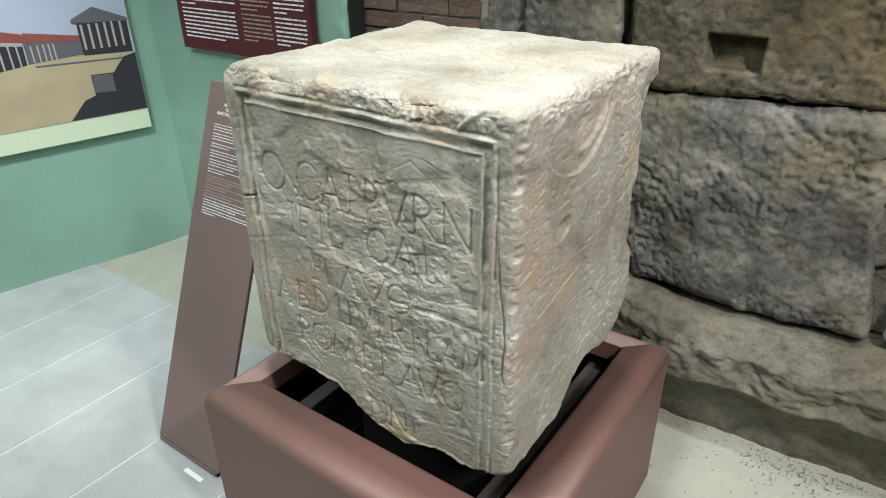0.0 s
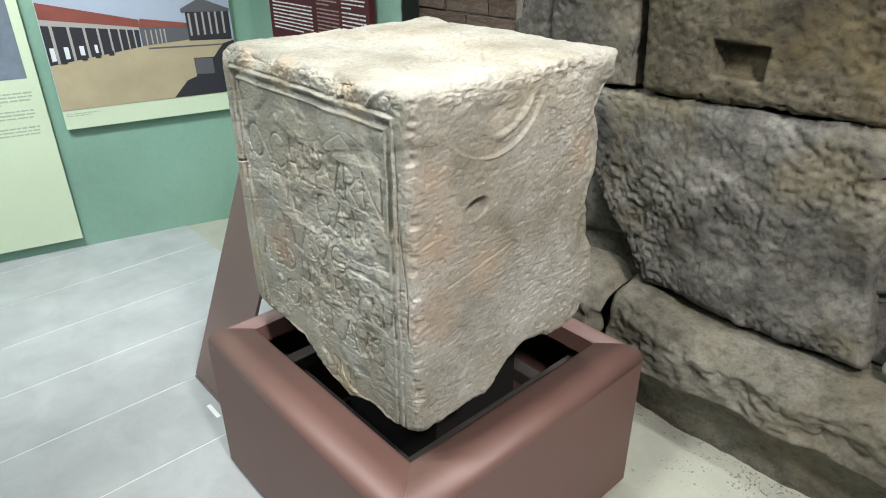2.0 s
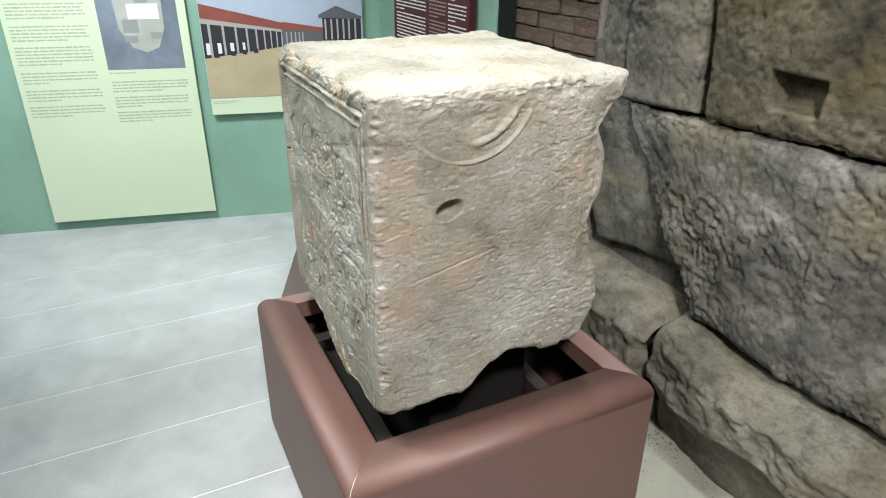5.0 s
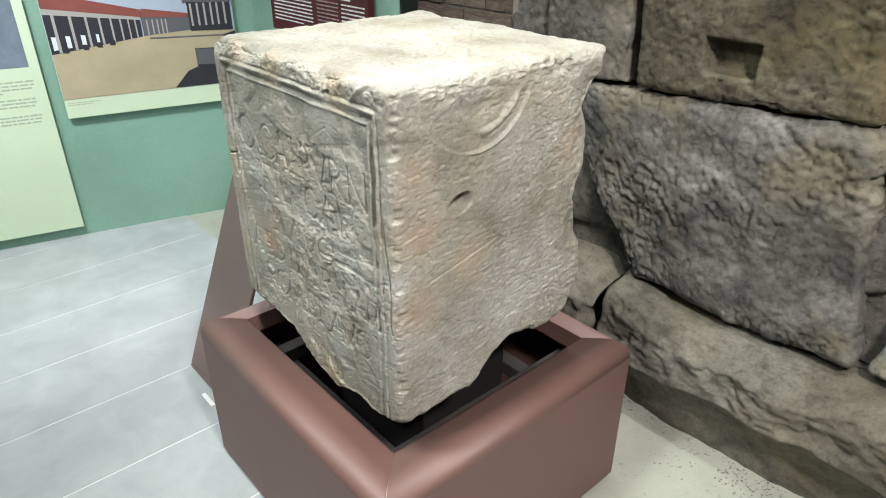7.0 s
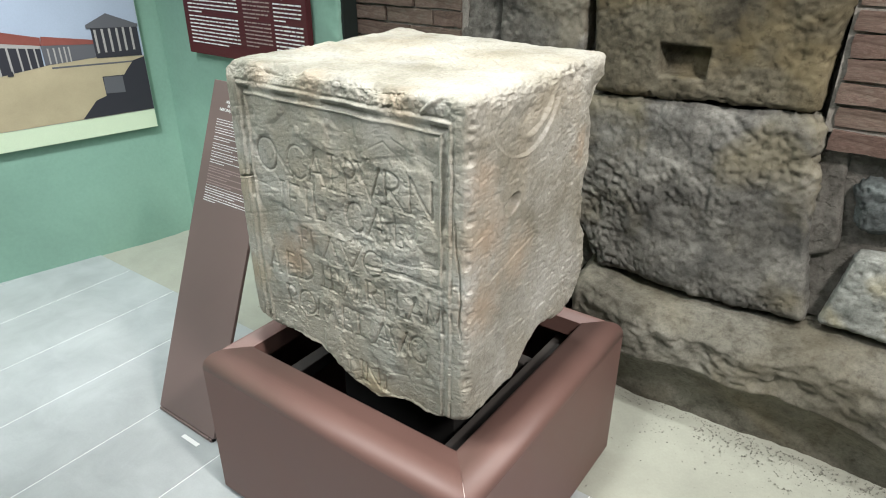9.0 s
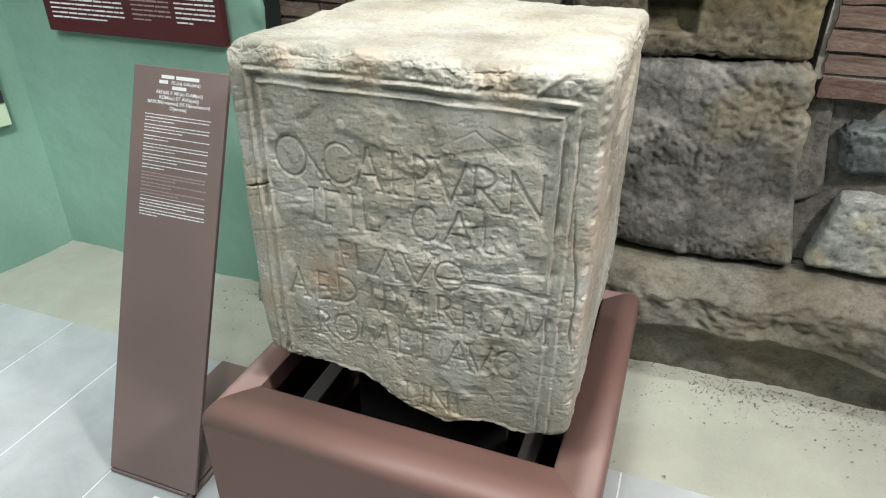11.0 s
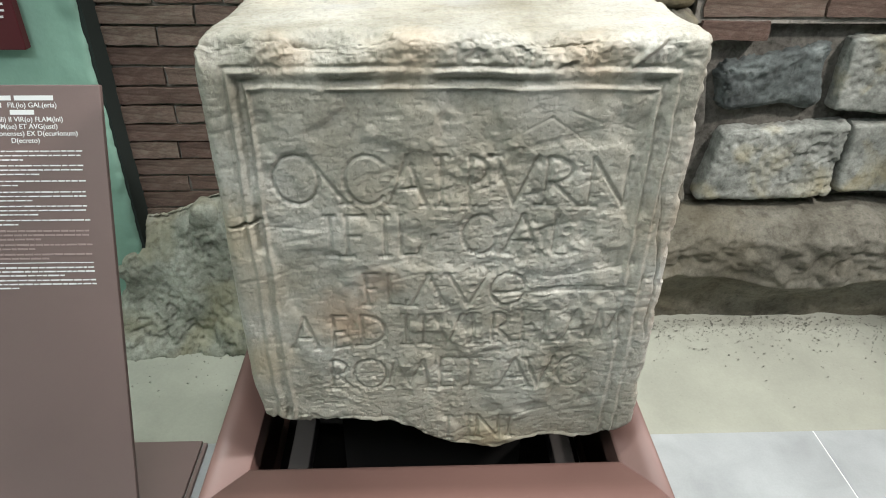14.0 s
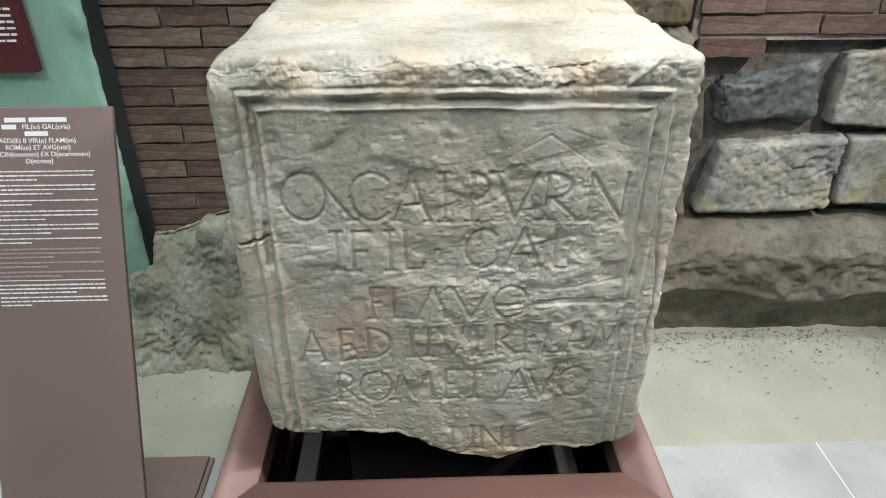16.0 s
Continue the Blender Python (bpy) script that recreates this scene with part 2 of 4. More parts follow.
def lattice(nx, ny, nz):
    """The surface of a unit box as one grid: places and quads."""
    quads, size = [], np.array([nx, ny, nz])
    keys = []
    for ax, side in ((0, 0), (0, 1), (1, 0), (1, 1), (2, 0), (2, 1)):
        a, b = [k for k in (0, 1, 2) if k != ax]
        I, J = np.meshgrid(np.arange(size[a] + 1), np.arange(size[b] + 1), indexing="ij")
        g = np.zeros((*I.shape, 3), dtype=np.int64)
        g[..., a], g[..., b], g[..., ax] = I, J, side * size[ax]
        k = (g[..., 0] * (ny + 1) + g[..., 1]) * (nz + 1) + g[..., 2]
        q = np.stack([k[:-1, :-1], k[1:, :-1], k[1:, 1:], k[:-1, 1:]], -1).reshape(-1, 4)
        if (side == 1) == (ax == 1):
            q = q[:, ::-1]
        quads.append(q)
    quads = np.concatenate(quads)
    uniq, inv = np.unique(quads, return_inverse=True)
    x, r = np.divmod(uniq, (ny + 1) * (nz + 1))
    y, z = np.divmod(r, nz + 1)
    return np.stack([x / nx, y / ny, z / nz], -1).astype(float), inv.reshape(-1, 4)


def grid_mesh(name, verts, quads, smooth=True):
    me = bpy.data.meshes.new(name)
    me.vertices.add(len(verts))
    me.vertices.foreach_set("co", np.asarray(verts, dtype=np.float32).ravel())
    me.loops.add(quads.size)
    me.loops.foreach_set("vertex_index", quads.astype(np.int32).ravel())
    me.polygons.add(len(quads))
    me.polygons.foreach_set("loop_start", np.arange(0, quads.size, 4, dtype=np.int32))
    me.update(calc_edges=True)
    me.validate()
    me.polygons.foreach_set("use_smooth", np.full(len(me.polygons), smooth, dtype=bool))
    return me


def rounded(p, size, r):
    """Places on a box of that size with rounded edges, and its outward directions."""
    half = np.array(size) / 2
    q = (p - 0.5) * size
    core = np.clip(q, -(half - r), half - r)
    d = q - core
    n = d / np.maximum(np.linalg.norm(d, axis=1, keepdims=True), 1e-9)
    return core + n * r, n


def attach(ob, parent):
    ob.parent = parent
    if parent is not None:
        ob.matrix_parent_inverse = Matrix.Translation(-parent.location)
    return ob


def part(name, bm, material, parent=None, label="", smooth=False):
    """Links a bmesh or a mesh in world places as one object, under parent if there is one."""
    if isinstance(bm, bmesh.types.BMesh):
        me = bpy.data.meshes.new(name)
        bm.to_mesh(me)
        bm.free()
    else:
        me = bm
    me.materials.append(material)
    if smooth:
        me.polygons.foreach_set("use_smooth", np.ones(len(me.polygons), dtype=bool))
    ob = new(name, me)
    if label:
        tagged(ob, label)
    return attach(ob, parent)


def thing(name, base, label, category, group=""):
    ob = new(name)
    ob.location = base
    ob.empty_display_size = 0.05
    return tagged(ob, label, category, group)


def box(lo, hi, bevel=0.0, seg=2):
    bm = bmesh.new()
    bmesh.ops.create_cube(bm, size=1)
    lo, hi = Vector(lo), Vector(hi)
    for v in bm.verts:
        v.co = Vector([(lo[k] + hi[k]) / 2 + v.co[k] * (hi[k] - lo[k]) for k in range(3)])
    if bevel:
        bmesh.ops.bevel(bm, geom=bm.edges[:], offset=bevel, segments=seg, affect="EDGES", profile=0.5)
    return bm


def slab(m, lo, hi, bevel=0.0):
    bm = box(lo, hi, bevel)
    bm.transform(m)
    return bm


def poly(points, m, depth=0.0012):
    """A thin flat shape: corners in a plane, placed by m, raised by depth towards +y of m's local -y."""
    bm = bmesh.new()
    f = bm.faces.new([bm.verts.new((u, 0, z)) for u, z in points])
    ext = bmesh.ops.extrude_face_region(bm, geom=[f])
    bmesh.ops.translate(bm, vec=(0, -depth, 0), verts=[e for e in ext["geom"] if isinstance(e, bmesh.types.BMVert)])
    bmesh.ops.recalc_face_normals(bm, faces=bm.faces[:])
    bm.transform(m)
    return bm


def bars(rows, m, depth=0.0008):
    """Lines of print as thin bars in one mesh: (u0, u1, z, height)."""
    bm = bmesh.new()
    for u0, u1, z, h in rows:
        r = bmesh.ops.create_cube(bm, size=1)
        for v in r["verts"]:
            v.co = Vector(((u0 + u1) / 2 + v.co.x * (u1 - u0), -depth / 2 + v.co.y * depth, z + v.co.z * h))
    bm.transform(m)
    return bm


def structure(name, bm, material, label="", parent=None):
    return tagged(part(name, bm, material, parent, label), kind="structure")


# ---------------------------------------------------------------- floor
TILE_EDGE = 1.235
floor = structure("floor", box((-4.2, -3.2, -0.10), (3.2, TILE_EDGE, -0.0012)), M_JOINT, "smooth grey slab floor with thin white joints")


def sand_strip():
    nx, ny = 420, 60
    U, V = np.meshgrid(np.linspace(-3.2, 3.0, nx), np.linspace(TILE_EDGE, 2.1, ny), indexing="ij")
    P = np.stack([U.ravel(), V.ravel(), np.zeros(U.size)], -1)
    rise = sstep(1.45, 1.75, P[:, 1])
    P[:, 2] = -0.004 + 0.006 * fbm(P, 5, 4, 3) * (0.25 + rise) + 0.012 * rise + 0.004 * np.maximum(fbm(P, 30, 2, 9), 0) * rise
    P[:, 2] = np.where(P[:, 1] <= TILE_EDGE + 0.001, -0.006, P[:, 2])
    k = np.arange(nx * ny).reshape(nx, ny)
    q = np.stack([k[:-1, :-1], k[1:, :-1], k[1:, 1:], k[:-1, 1:]], -1).reshape(-1, 4)
    return grid_mesh("ground_strip", P, q)


ground = structure("ground_strip", sand_strip(), M_SAND, "pale sandy screed strip along the ruin wall with loose crumbs")

# ---------------------------------------------------------------- green walls
DA = Vector((0.2334, 0.9724, 0.0))
P0 = Vector((-2.985, 0.78, 0.0))
# local x runs along the wall, local -y faces the room
WALL_A = Matrix.Translation(P0) @ Matrix.Rotation(math.atan2(DA.y, DA.x), 4, "Z")


def plaster_wall():
    """Thick plaster with a broken, uneven free edge."""
    p, q = lattice(150, 8, 300)
    pos, n = rounded(p, (1.285, 0.085, 3.05), 0.012)
    P = pos + np.array([-2.2575, 1.7425, 1.475])
    edge = sstep(-1.70, -1.615, P[:, 0])
    P[:, 1] += (0.0015 + 0.004 * edge) * fbm(P, 14, 4, 55)
    P[:, 0] += edge * (0.003 * fbm(P, 9, 4, 56) + 0.004 * fbm(P, 40, 2, 57))
    return grid_mesh("wall_north_green", P, q)


structure("wall_west", slab(WALL_A, (-4.2, 0.0, -0.05), (1.02, 0.15, 3.0)), M_GREEN, "green painted plaster wall behind the display boards")
structure("wall_north_green", plaster_wall(), M_GREEN, "green painted plaster wall ending at the brickwork")
# near-black slab: the shade on the green wall's end, put into colour
structure("gap_shade_strip", box((-1.622, 1.712, -0.03), (-1.606, 1.86, 3.0)), plain_mat("painted_gap_shade", (0.018, 0.024, 0.021), 0.9), "near-black strip standing in for shade at the green wall end")
# out of view: two walls and a ceiling added to bounce the light
structure("unseen_wall_south", box((-4.6, -3.3, -0.05), (3.2, -3.2, 3.0)), M_GREEN, "unseen green wall added to close the room and return light")
structure("unseen_wall_east", box((3.1, -3.2, -0.05), (3.2, 2.4, 3.0)), M_MORTAR, "unseen rough wall added to close the room and return light")
structure("ceiling", box((-4.6, -3.3, 3.0), (3.2, 2.6, 3.1)), M_CEIL, "unseen pale ceiling added to close the room and return light")

# ---------------------------------------------------------------- ruin wall
wall_n = structure("wall_north", box((-2.9, 1.86, -0.05), (3.1, 2.4, 3.0)), M_MORTAR, "ancient wall of large weathered stone blocks, rubble and brick")


def rock(corners, front, depth, r, rough, material, seed, res=0.009, lump=0.02, parent=None, carve=None, name="stone_block", lean=0.0):
    """A weathered block: its face is the four-cornered outline (x, z) from bottom left, anticlockwise."""
    c = np.array(corners, dtype=float)
    w = max(c[1, 0] - c[0, 0], c[2, 0] - c[3, 0])
    h = max(c[3, 1] - c[0, 1], c[2, 1] - c[1, 1])
    p, q = lattice(max(6, int(w / res)), max(4, int(depth / (res * 1.8))), max(6, int(h / res)))
    pos, n = rounded(p, (w, depth, h), r)
    u, v = (pos[:, 0] / w + 0.5)[:, None], (pos[:, 2] / h + 0.5)[:, None]
    xz = (1 - u) * (1 - v) * c[0] + u * (1 - v) * c[1] + u * v * c[2] + (1 - u) * v * c[3]
    P = np.stack([xz[:, 0], pos[:, 1] + front + depth / 2, xz[:, 1]], -1)
    P[:, 1] += lean * np.maximum(P[:, 2], 0) * (P[:, 1] < front + depth * 0.5)
    patch = 0.35 + 0.65 * sstep(-0.35, 0.45, fbm(P, 3.2, 2, seed + 70))
    rough = rough * patch
    coarse = fbm(P, 9, 3, seed + 25, 0.55)
    d = lump * fbm(P, 4.5, 2, seed) + rough * 0.5 * coarse + rough * 0.22 * fbm(P, 24, 4, seed + 20, 0.65)
    d -= rough * 0.32 * sstep(0.15, 0.6, fbm(P, 30, 3, seed + 40, 0.65)) + rough * 0.6 * sstep(0.2, 0.55, fbm(P, 75, 2, seed + 60))
    d -= rough * 0.7 * sstep(0.28, 0.46, fbm(P, 6, 4, seed + 80, 0.6))
    keep = 1.0
    if carve is not None:
        x0, x1, z0, z1, deep = carve
        inside = sstep(x0 - 0.003, x0 + 0.003, P[:, 0]) * sstep(x1 + 0.003, x1 - 0.003, P[:, 0]) * sstep(z0 - 0.003, z0 + 0.003, P[:, 2]) * sstep(z1 + 0.003, z1 - 0.003, P[:, 2]) * (n[:, 1] < -0.5)
        P[:, 1] += deep * inside
        keep = 1 - 0.75 * inside
    P += n * (d * keep)[:, None]
    return part(name, grid_mesh(name, P, q), material, parent)


rock([(-0.56, 0.43), (0.075, 0.43), (-0.02, 1.012), (-0.97, 0.997)], 1.77, 0.30, 0.034, 0.012, M_ROCK_DARK, 3, 0.006, 0.02, wall_n)
rock([(-0.655, 1.002), (-0.02, 1.022), (-0.02, 1.66), (-0.70, 1.66)], 1.765, 0.30, 0.03, 0.010, M_ROCK_OCHRE, 5, 0.006, 0.012, wall_n, (-0.450, -0.318, 1.082, 1.164, 0.055))
rock([(-0.98, 0.992), (-0.672, 0.997), (-0.70, 1.66), (-1.0, 1.66)], 1.775, 0.28, 0.022, 0.010, M_ROCK_MID, 8, 0.006, 0.014, wall_n)
rock([(-1.16, 0.98), (-0.99, 0.98), (-1.01, 1.66), (-1.14, 1.66)], 1.80, 0.2, 0.03, 0.009, M_MORTAR, 9, 0.01, 0.012, wall_n)
rock([(-1.05, 0.47), (-0.62, 0.52), (-0.80, 0.98), (-1.2, 0.98)], 1.81, 0.2, 0.04, 0.011, M_ROCK_DARK, 11, 0.012, 0.02, wall_n)
# rubble beside the blocks
rock([(0.11, 0.715), (0.435, 0.738), (0.43, 0.955), (0.075, 0.875)], 1.780, 0.22, 0.055, 0.012, M_ROCK_BLUE, 13, 0.007, 0.02, wall_n)
rock([(0.455, 0.735), (0.80, 0.715), (0.80, 0.96), (0.45, 0.95)], 1.785, 0.22, 0.016, 0.009, M_ROCK_GREY, 14, 0.006, 0.006, wall_n)
rock([(0.10, 0.45), (0.53, 0.455), (0.525, 0.70), (0.14, 0.675)], 1.775, 0.24, 0.018, 0.010, M_ROCK_GREY, 15, 0.005, 0.007, wall_n)
rock([(0.545, 0.47), (0.90, 0.45), (0.90, 0.70), (0.535, 0.70)], 1.78, 0.24, 0.018, 0.009, M_ROCK_GREY, 16, 0.006, 0.008, wall_n)
rock([(-0.02, 0.60), (0.10, 0.66), (0.06, 1.0), (-0.02, 1.0)], 1.815, 0.15, 0.02, 0.009, M_MORTAR, 17, 0.01, 0.012, wall_n)
rock([(0.82, 0.45), (1.5, 0.45), (1.5, 0.96), (0.92, 0.96)], 1.79, 0.24, 0.03, 0.009, M_ROCK_GREY, 18, 0.014, 0.02, wall_n)
rock([(0.82, 0.97), (1.6, 0.97), (1.6, 1.7), (0.82, 1.7)], 1.80, 0.24, 0.03, 0.009, M_ROCK_DARK, 19, 0.014, 0.02, wall_n)


def ledge(x0, x1, seed, front=1.66, top=0.40, lip=0.22, res=0.009, material=M_LEDGE):
    """A long footing stone: a sloping top, a rough front, and a hollow under it down to the ground."""
    nx, ns = max(8, int((x1 - x0) / res)), 90
    s = np.linspace(0, 1, ns)
    X = np.linspace(x0, x1, nx)
    XX, S = np.meshgrid(X, s, indexing="ij")
    flat = np.stack([XX.ravel(), np.zeros(XX.size), np.zeros(XX.size)], -1)
    wob = fbm(flat, 3.0, 3, seed).reshape(XX.shape)
    wob2 = fbm(flat, 5.0, 3, seed + 5).reshape(XX.shape)
    l = lip + 0.06 * fbm(flat, 1.8, 3, seed + 3).reshape(XX.shape) + 0.02 * wob
    prof_s = [0, 0.28, 0.40, 0.68, 0.74, 0.86, 1.0]
    ys = [1.88, front + 0.045, front + 0.006, front, front + 0.025, front + 0.075, front + 0.095]
    Y = np.interp(S, prof_s, ys) + 0.018 * wob2 * (S > 0.1)
    zt = top + 0.02 * wob2
    Z = np.zeros_like(Y)
    for a, b, za, zb in ((0, 0.28, zt + 0.03, zt - 0.015), (0.28, 0.40, zt - 0.015, zt - 0.06), (0.40, 0.68, zt - 0.06, l), (0.68, 0.74, l, l - 0.02), (0.74, 0.86, l - 0.02, l * 0.5), (0.86, 1.0, l * 0.5, -0.03 + 0 * l)):
        m = (S >= a) & (S <= b)
        f = (S - a) / (b - a)
        Z = np.where(m, za + (zb - za) * f, Z)
    P = np.stack([XX.ravel(), Y.ravel(), Z.ravel()], -1)
    end = np.minimum(XX - x0, x1 - XX).ravel()
    pull = (1 - sstep(0, 0.035, end))
    P[:, 1] += 0.05 * pull
    P[:, 2] -= 0.03 * pull * (P[:, 2] > 0.1)
    up = sstep(0.72, 0.60, S.ravel())
    P[:, 1] += (0.004 + 0.008 * up) * fbm(P, 18, 5, seed + 9, 0.55)
    P[:, 1] += 0.014 * up * np.maximum(fbm(P, 40, 2, seed + 11) - 0.25, 0) * sstep(0.36, 0.42, S.ravel())
    P[:, 2] += 0.003 * up * fbm(P, 14, 4, seed + 12)
    P[:, 0] += 0.01 * fbm(P, 9, 3, seed + 30)
    k = np.arange(nx * ns).reshape(nx, ns)
    q = np.stack([k[:-1, :-1], k[:-1, 1:], k[1:, 1:], k[1:, :-1]], -1).reshape(-1, 4)
    return part("footing_stone", grid_mesh("footing_stone", P, q), material, wall_n)


ledge(-0.625, 1.6, 41)
ledge(-1.30, -0.635, 43, 1.655, 0.41, 0.16)
rock([(-1.77, -0.06), (-1.22, -0.06), (-1.27, 0.47), (-1.66, 0.41)], 1.60, 0.34, 0.05, 0.017, M_BOULDER, 46, 0.006, 0.035, wall_n, lean=0.35)
rock([(-1.47, 0.395), (-1.36, 0.385), (-1.37, 0.465), (-1.45, 0.475)], 1.71, 0.10, 0.03, 0.005, M_BOULDER, 47, 0.006, 0.008, wall_n)

# ---------------------------------------------------------------- plinth
BX0, BX1, BY0, BY1, BZ = -1.155, -0.335, 0.648, 1.432, 0.475
IX0, IX1, IY0, IY1 = -1.067, -0.420, 0.738, 1.345
plinth = thing("plinth", (-0.745, 1.04, 0), "brown painted steel box plinth with an open top and rounded rim", "plinth")


def plinth_side(a, b, ia, ib, out):
    """One side of the box: a rim that turns over a rounded edge into the outer face, mitred at both ends."""
    bm = bmesh.new()
    r, n = 0.046, 10
    full = (Vector(a) - Vector(ia)).dot(Vector(out))
    prof = [(0.0, BZ - 0.05), (0.0, BZ), (0.004, BZ + 0.0003), (full - r - 0.006, BZ)]
    for k in range(n + 1):
        ang = math.pi / 2 * k / n
        prof.append((full - r + r * math.sin(ang), BZ - r + r * math.cos(ang)))
    prof += [(full, BZ - r - 0.006), (full, 0.02), (full - 0.012, 0.0)]
    a, b, ia, ib = Vector(a), Vector(b), Vector(ia), Vector(ib)
    rows = []
    for d, z in prof:
        f = d / full
        rows.append((bm.verts.new((*(ia + (a - ia) * f), z)), bm.verts.new((*(ib + (b - ib) * f), z))))
    for (p, q), (s, t) in zip(rows, rows[1:]):
        bm.faces.new((p, q, t, s))
    bmesh.ops.recalc_face_normals(bm, faces=bm.faces[:])
    return bm


CO = [(BX0, BY0), (BX1, BY0), (BX1, BY1), (BX0, BY1)]
CI = [(IX0, IY0), (IX1, IY0), (IX1, IY1), (IX0, IY1)]
for k, out in enumerate(((0, -1), (1, 0), (0, 1), (-1, 0))):
    j = (k + 1) % 4
    ob = part("side_panel", plinth_side(CO[k], CO[j], CI[k], CI[j], out), M_STEEL, plinth)
    for f in ob.data.polygons:
        f.use_smooth = 1 <= f.index <= 14
    ob.modifiers.new("thickness", "SOLIDIFY").thickness = 0.004
# near black, so the shade inside the box is in the colour
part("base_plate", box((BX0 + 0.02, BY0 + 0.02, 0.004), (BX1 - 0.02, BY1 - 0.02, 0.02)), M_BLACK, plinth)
for x in (-1.005, -0.492):
    part("support_rail", box((x - 0.02, BY0 + 0.03, 0.345), (x + 0.02, BY1 - 0.03, 0.385), 0.003), M_STEEL_IN, plinth)
for y in (0.815, 1.275):
    part("support_rail", box((BX0 + 0.03, y - 0.02, 0.300), (BX1 - 0.03, y + 0.02, 0.342), 0.003), M_STEEL_IN, plinth)
# unseen support added so the stone rests; its black stands in for shade
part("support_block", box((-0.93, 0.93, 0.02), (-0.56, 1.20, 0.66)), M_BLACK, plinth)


def seam():
    """The bare edge where two sides of the rim meet, its highlight put into a pale colour."""
    a, b, r = Vector((IX1, IY0, BZ)), Vector((BX1, BY0, BZ)), 0.046
    run = b - a
    pts = [a + Vector((0, 0, 0.001))]
    for k in range(9):
        ang = math.pi / 2 * k / 8
        f = (0.0875 - r + r * math.sin(ang)) / 0.0875
        pts.append(Vector((a.x + run.x * f, a.y + run.y * f, BZ - r + r * math.cos(ang) + 0.001)))
    pts.append(Vector((b.x, b.y, BZ - 0.12)))
    bm = bmesh.new()
    side = Vector((run.y, -run.x, 0)).normalized()
    out = Vector((run.x, run.y, 0)).normalized()
    rows = [[bm.verts.new(p + side * w * 0.0016 + out * (0.0012 if w == 0 else 0.0)) for w in (-1, 0, 1)] for p in pts]
    for p, q in zip(rows, rows[1:]):
        for k in (0, 1):
            bm.faces.new((p[k], p[k + 1], q[k + 1], q[k]))
    return bm


part("seam", seam(), plain_mat("bare_edge_highlight", (0.62, 0.55, 0.52), 0.35), plinth, "bare mitre edge with its highlight put into the colour")

# ---------------------------------------------------------------- inscribed stone
STROKES = {
    "I": [(0.5, 0, 0.5, 1), (0.2, 0, 0.8, 0), (0.25, 1, 0.75, 1)],
    "L": [(0.2, 0, 0.2, 1), (0.2, 0, 0.9, 0), (0.9, 0, 0.95, 0.15)],
    "F": [(0.25, 0, 0.25, 1), (0.25, 1, 0.9, 1), (0.25, 0.52, 0.7, 0.52), (0.05, 0, 0.45, 0)],
    "E": [(0.25, 0, 0.25, 1), (0.25, 1, 0.85, 1), (0.25, 0.52, 0.7, 0.52), (0.25, 0, 0.9, 0)],
    "A": [(0.02, 0, 0.5, 1), (0.5, 1, 0.98, 0), (0.2, 0.35, 0.8, 0.35), (-0.05, 0, 0.15, 0), (0.85, 0, 1.05, 0)],
    "^": [(0.02, 0, 0.5, 1), (0.5, 1, 0.98, 0), (-0.05, 0, 0.15, 0), (0.85, 0, 1.05, 0)],
    "V": [(0.02, 1, 0.5, 0), (0.5, 0, 0.98, 1), (-0.08, 1, 0.15, 1)],
    "\\": [(0.1, 1, 0.9, 0), (0.8, 0, 1.0, 0)],
    "M": [(0.02, 0, 0.18, 1), (0.18, 1, 0.5, 0.1), (0.5, 0.1, 0.82, 1), (0.82, 1, 0.98, 0), (-0.05, 0, 0.1, 0), (0.9, 0, 1.08, 0)],
    "N": [(0.1, 0, 0.1, 1), (0.1, 1, 0.9, 0), (0.9, 0, 0.9, 1), (-0.05, 0, 0.25, 0)],
    "T": [(0.5, 0, 0.5, 1), (0.1, 1, 0.9, 1), (0.3, 0, 0.7, 0)],
    ".": [(0.45, 0.5, 0.55, 0.5)],
    "-": [(0.0, 0.5, 1.0, 0.55)],
}
ROUND = {
    "O": [(0.5, 0.5, 0.5, 0.5, 0, 360)],
    "C": [(0.55, 0.5, 0.5, 0.5, 45, 315)],
    "G": [(0.52, 0.5, 0.5, 0.5, 45, 330)],
    "D": [(0.25, 0.5, 0.7, 0.5, -90, 90)],
    "R": [(0.25, 0.74, 0.5, 0.26, -90, 90)],
}
STROKES["P"] = [(0.25, 0, 0.25, 1), (0.05, 0, 0.45, 0)]
ROUND["P"] = [(0.25, 0.72, 0.55, 0.28, -90, 90)]
STROKES["G"] = [(0.93, 0.05, 0.93, 0.42)]
STROKES["D"] = [(0.25, 0, 0.25, 1), (0.05, 0, 0.3, 0)]
STROKES["R"] = [(0.25, 0, 0.25, 1), (0.4, 0.48, 0.95, 0), (0.05, 0, 0.45, 0), (0.9, 0, 1.05, 0)]


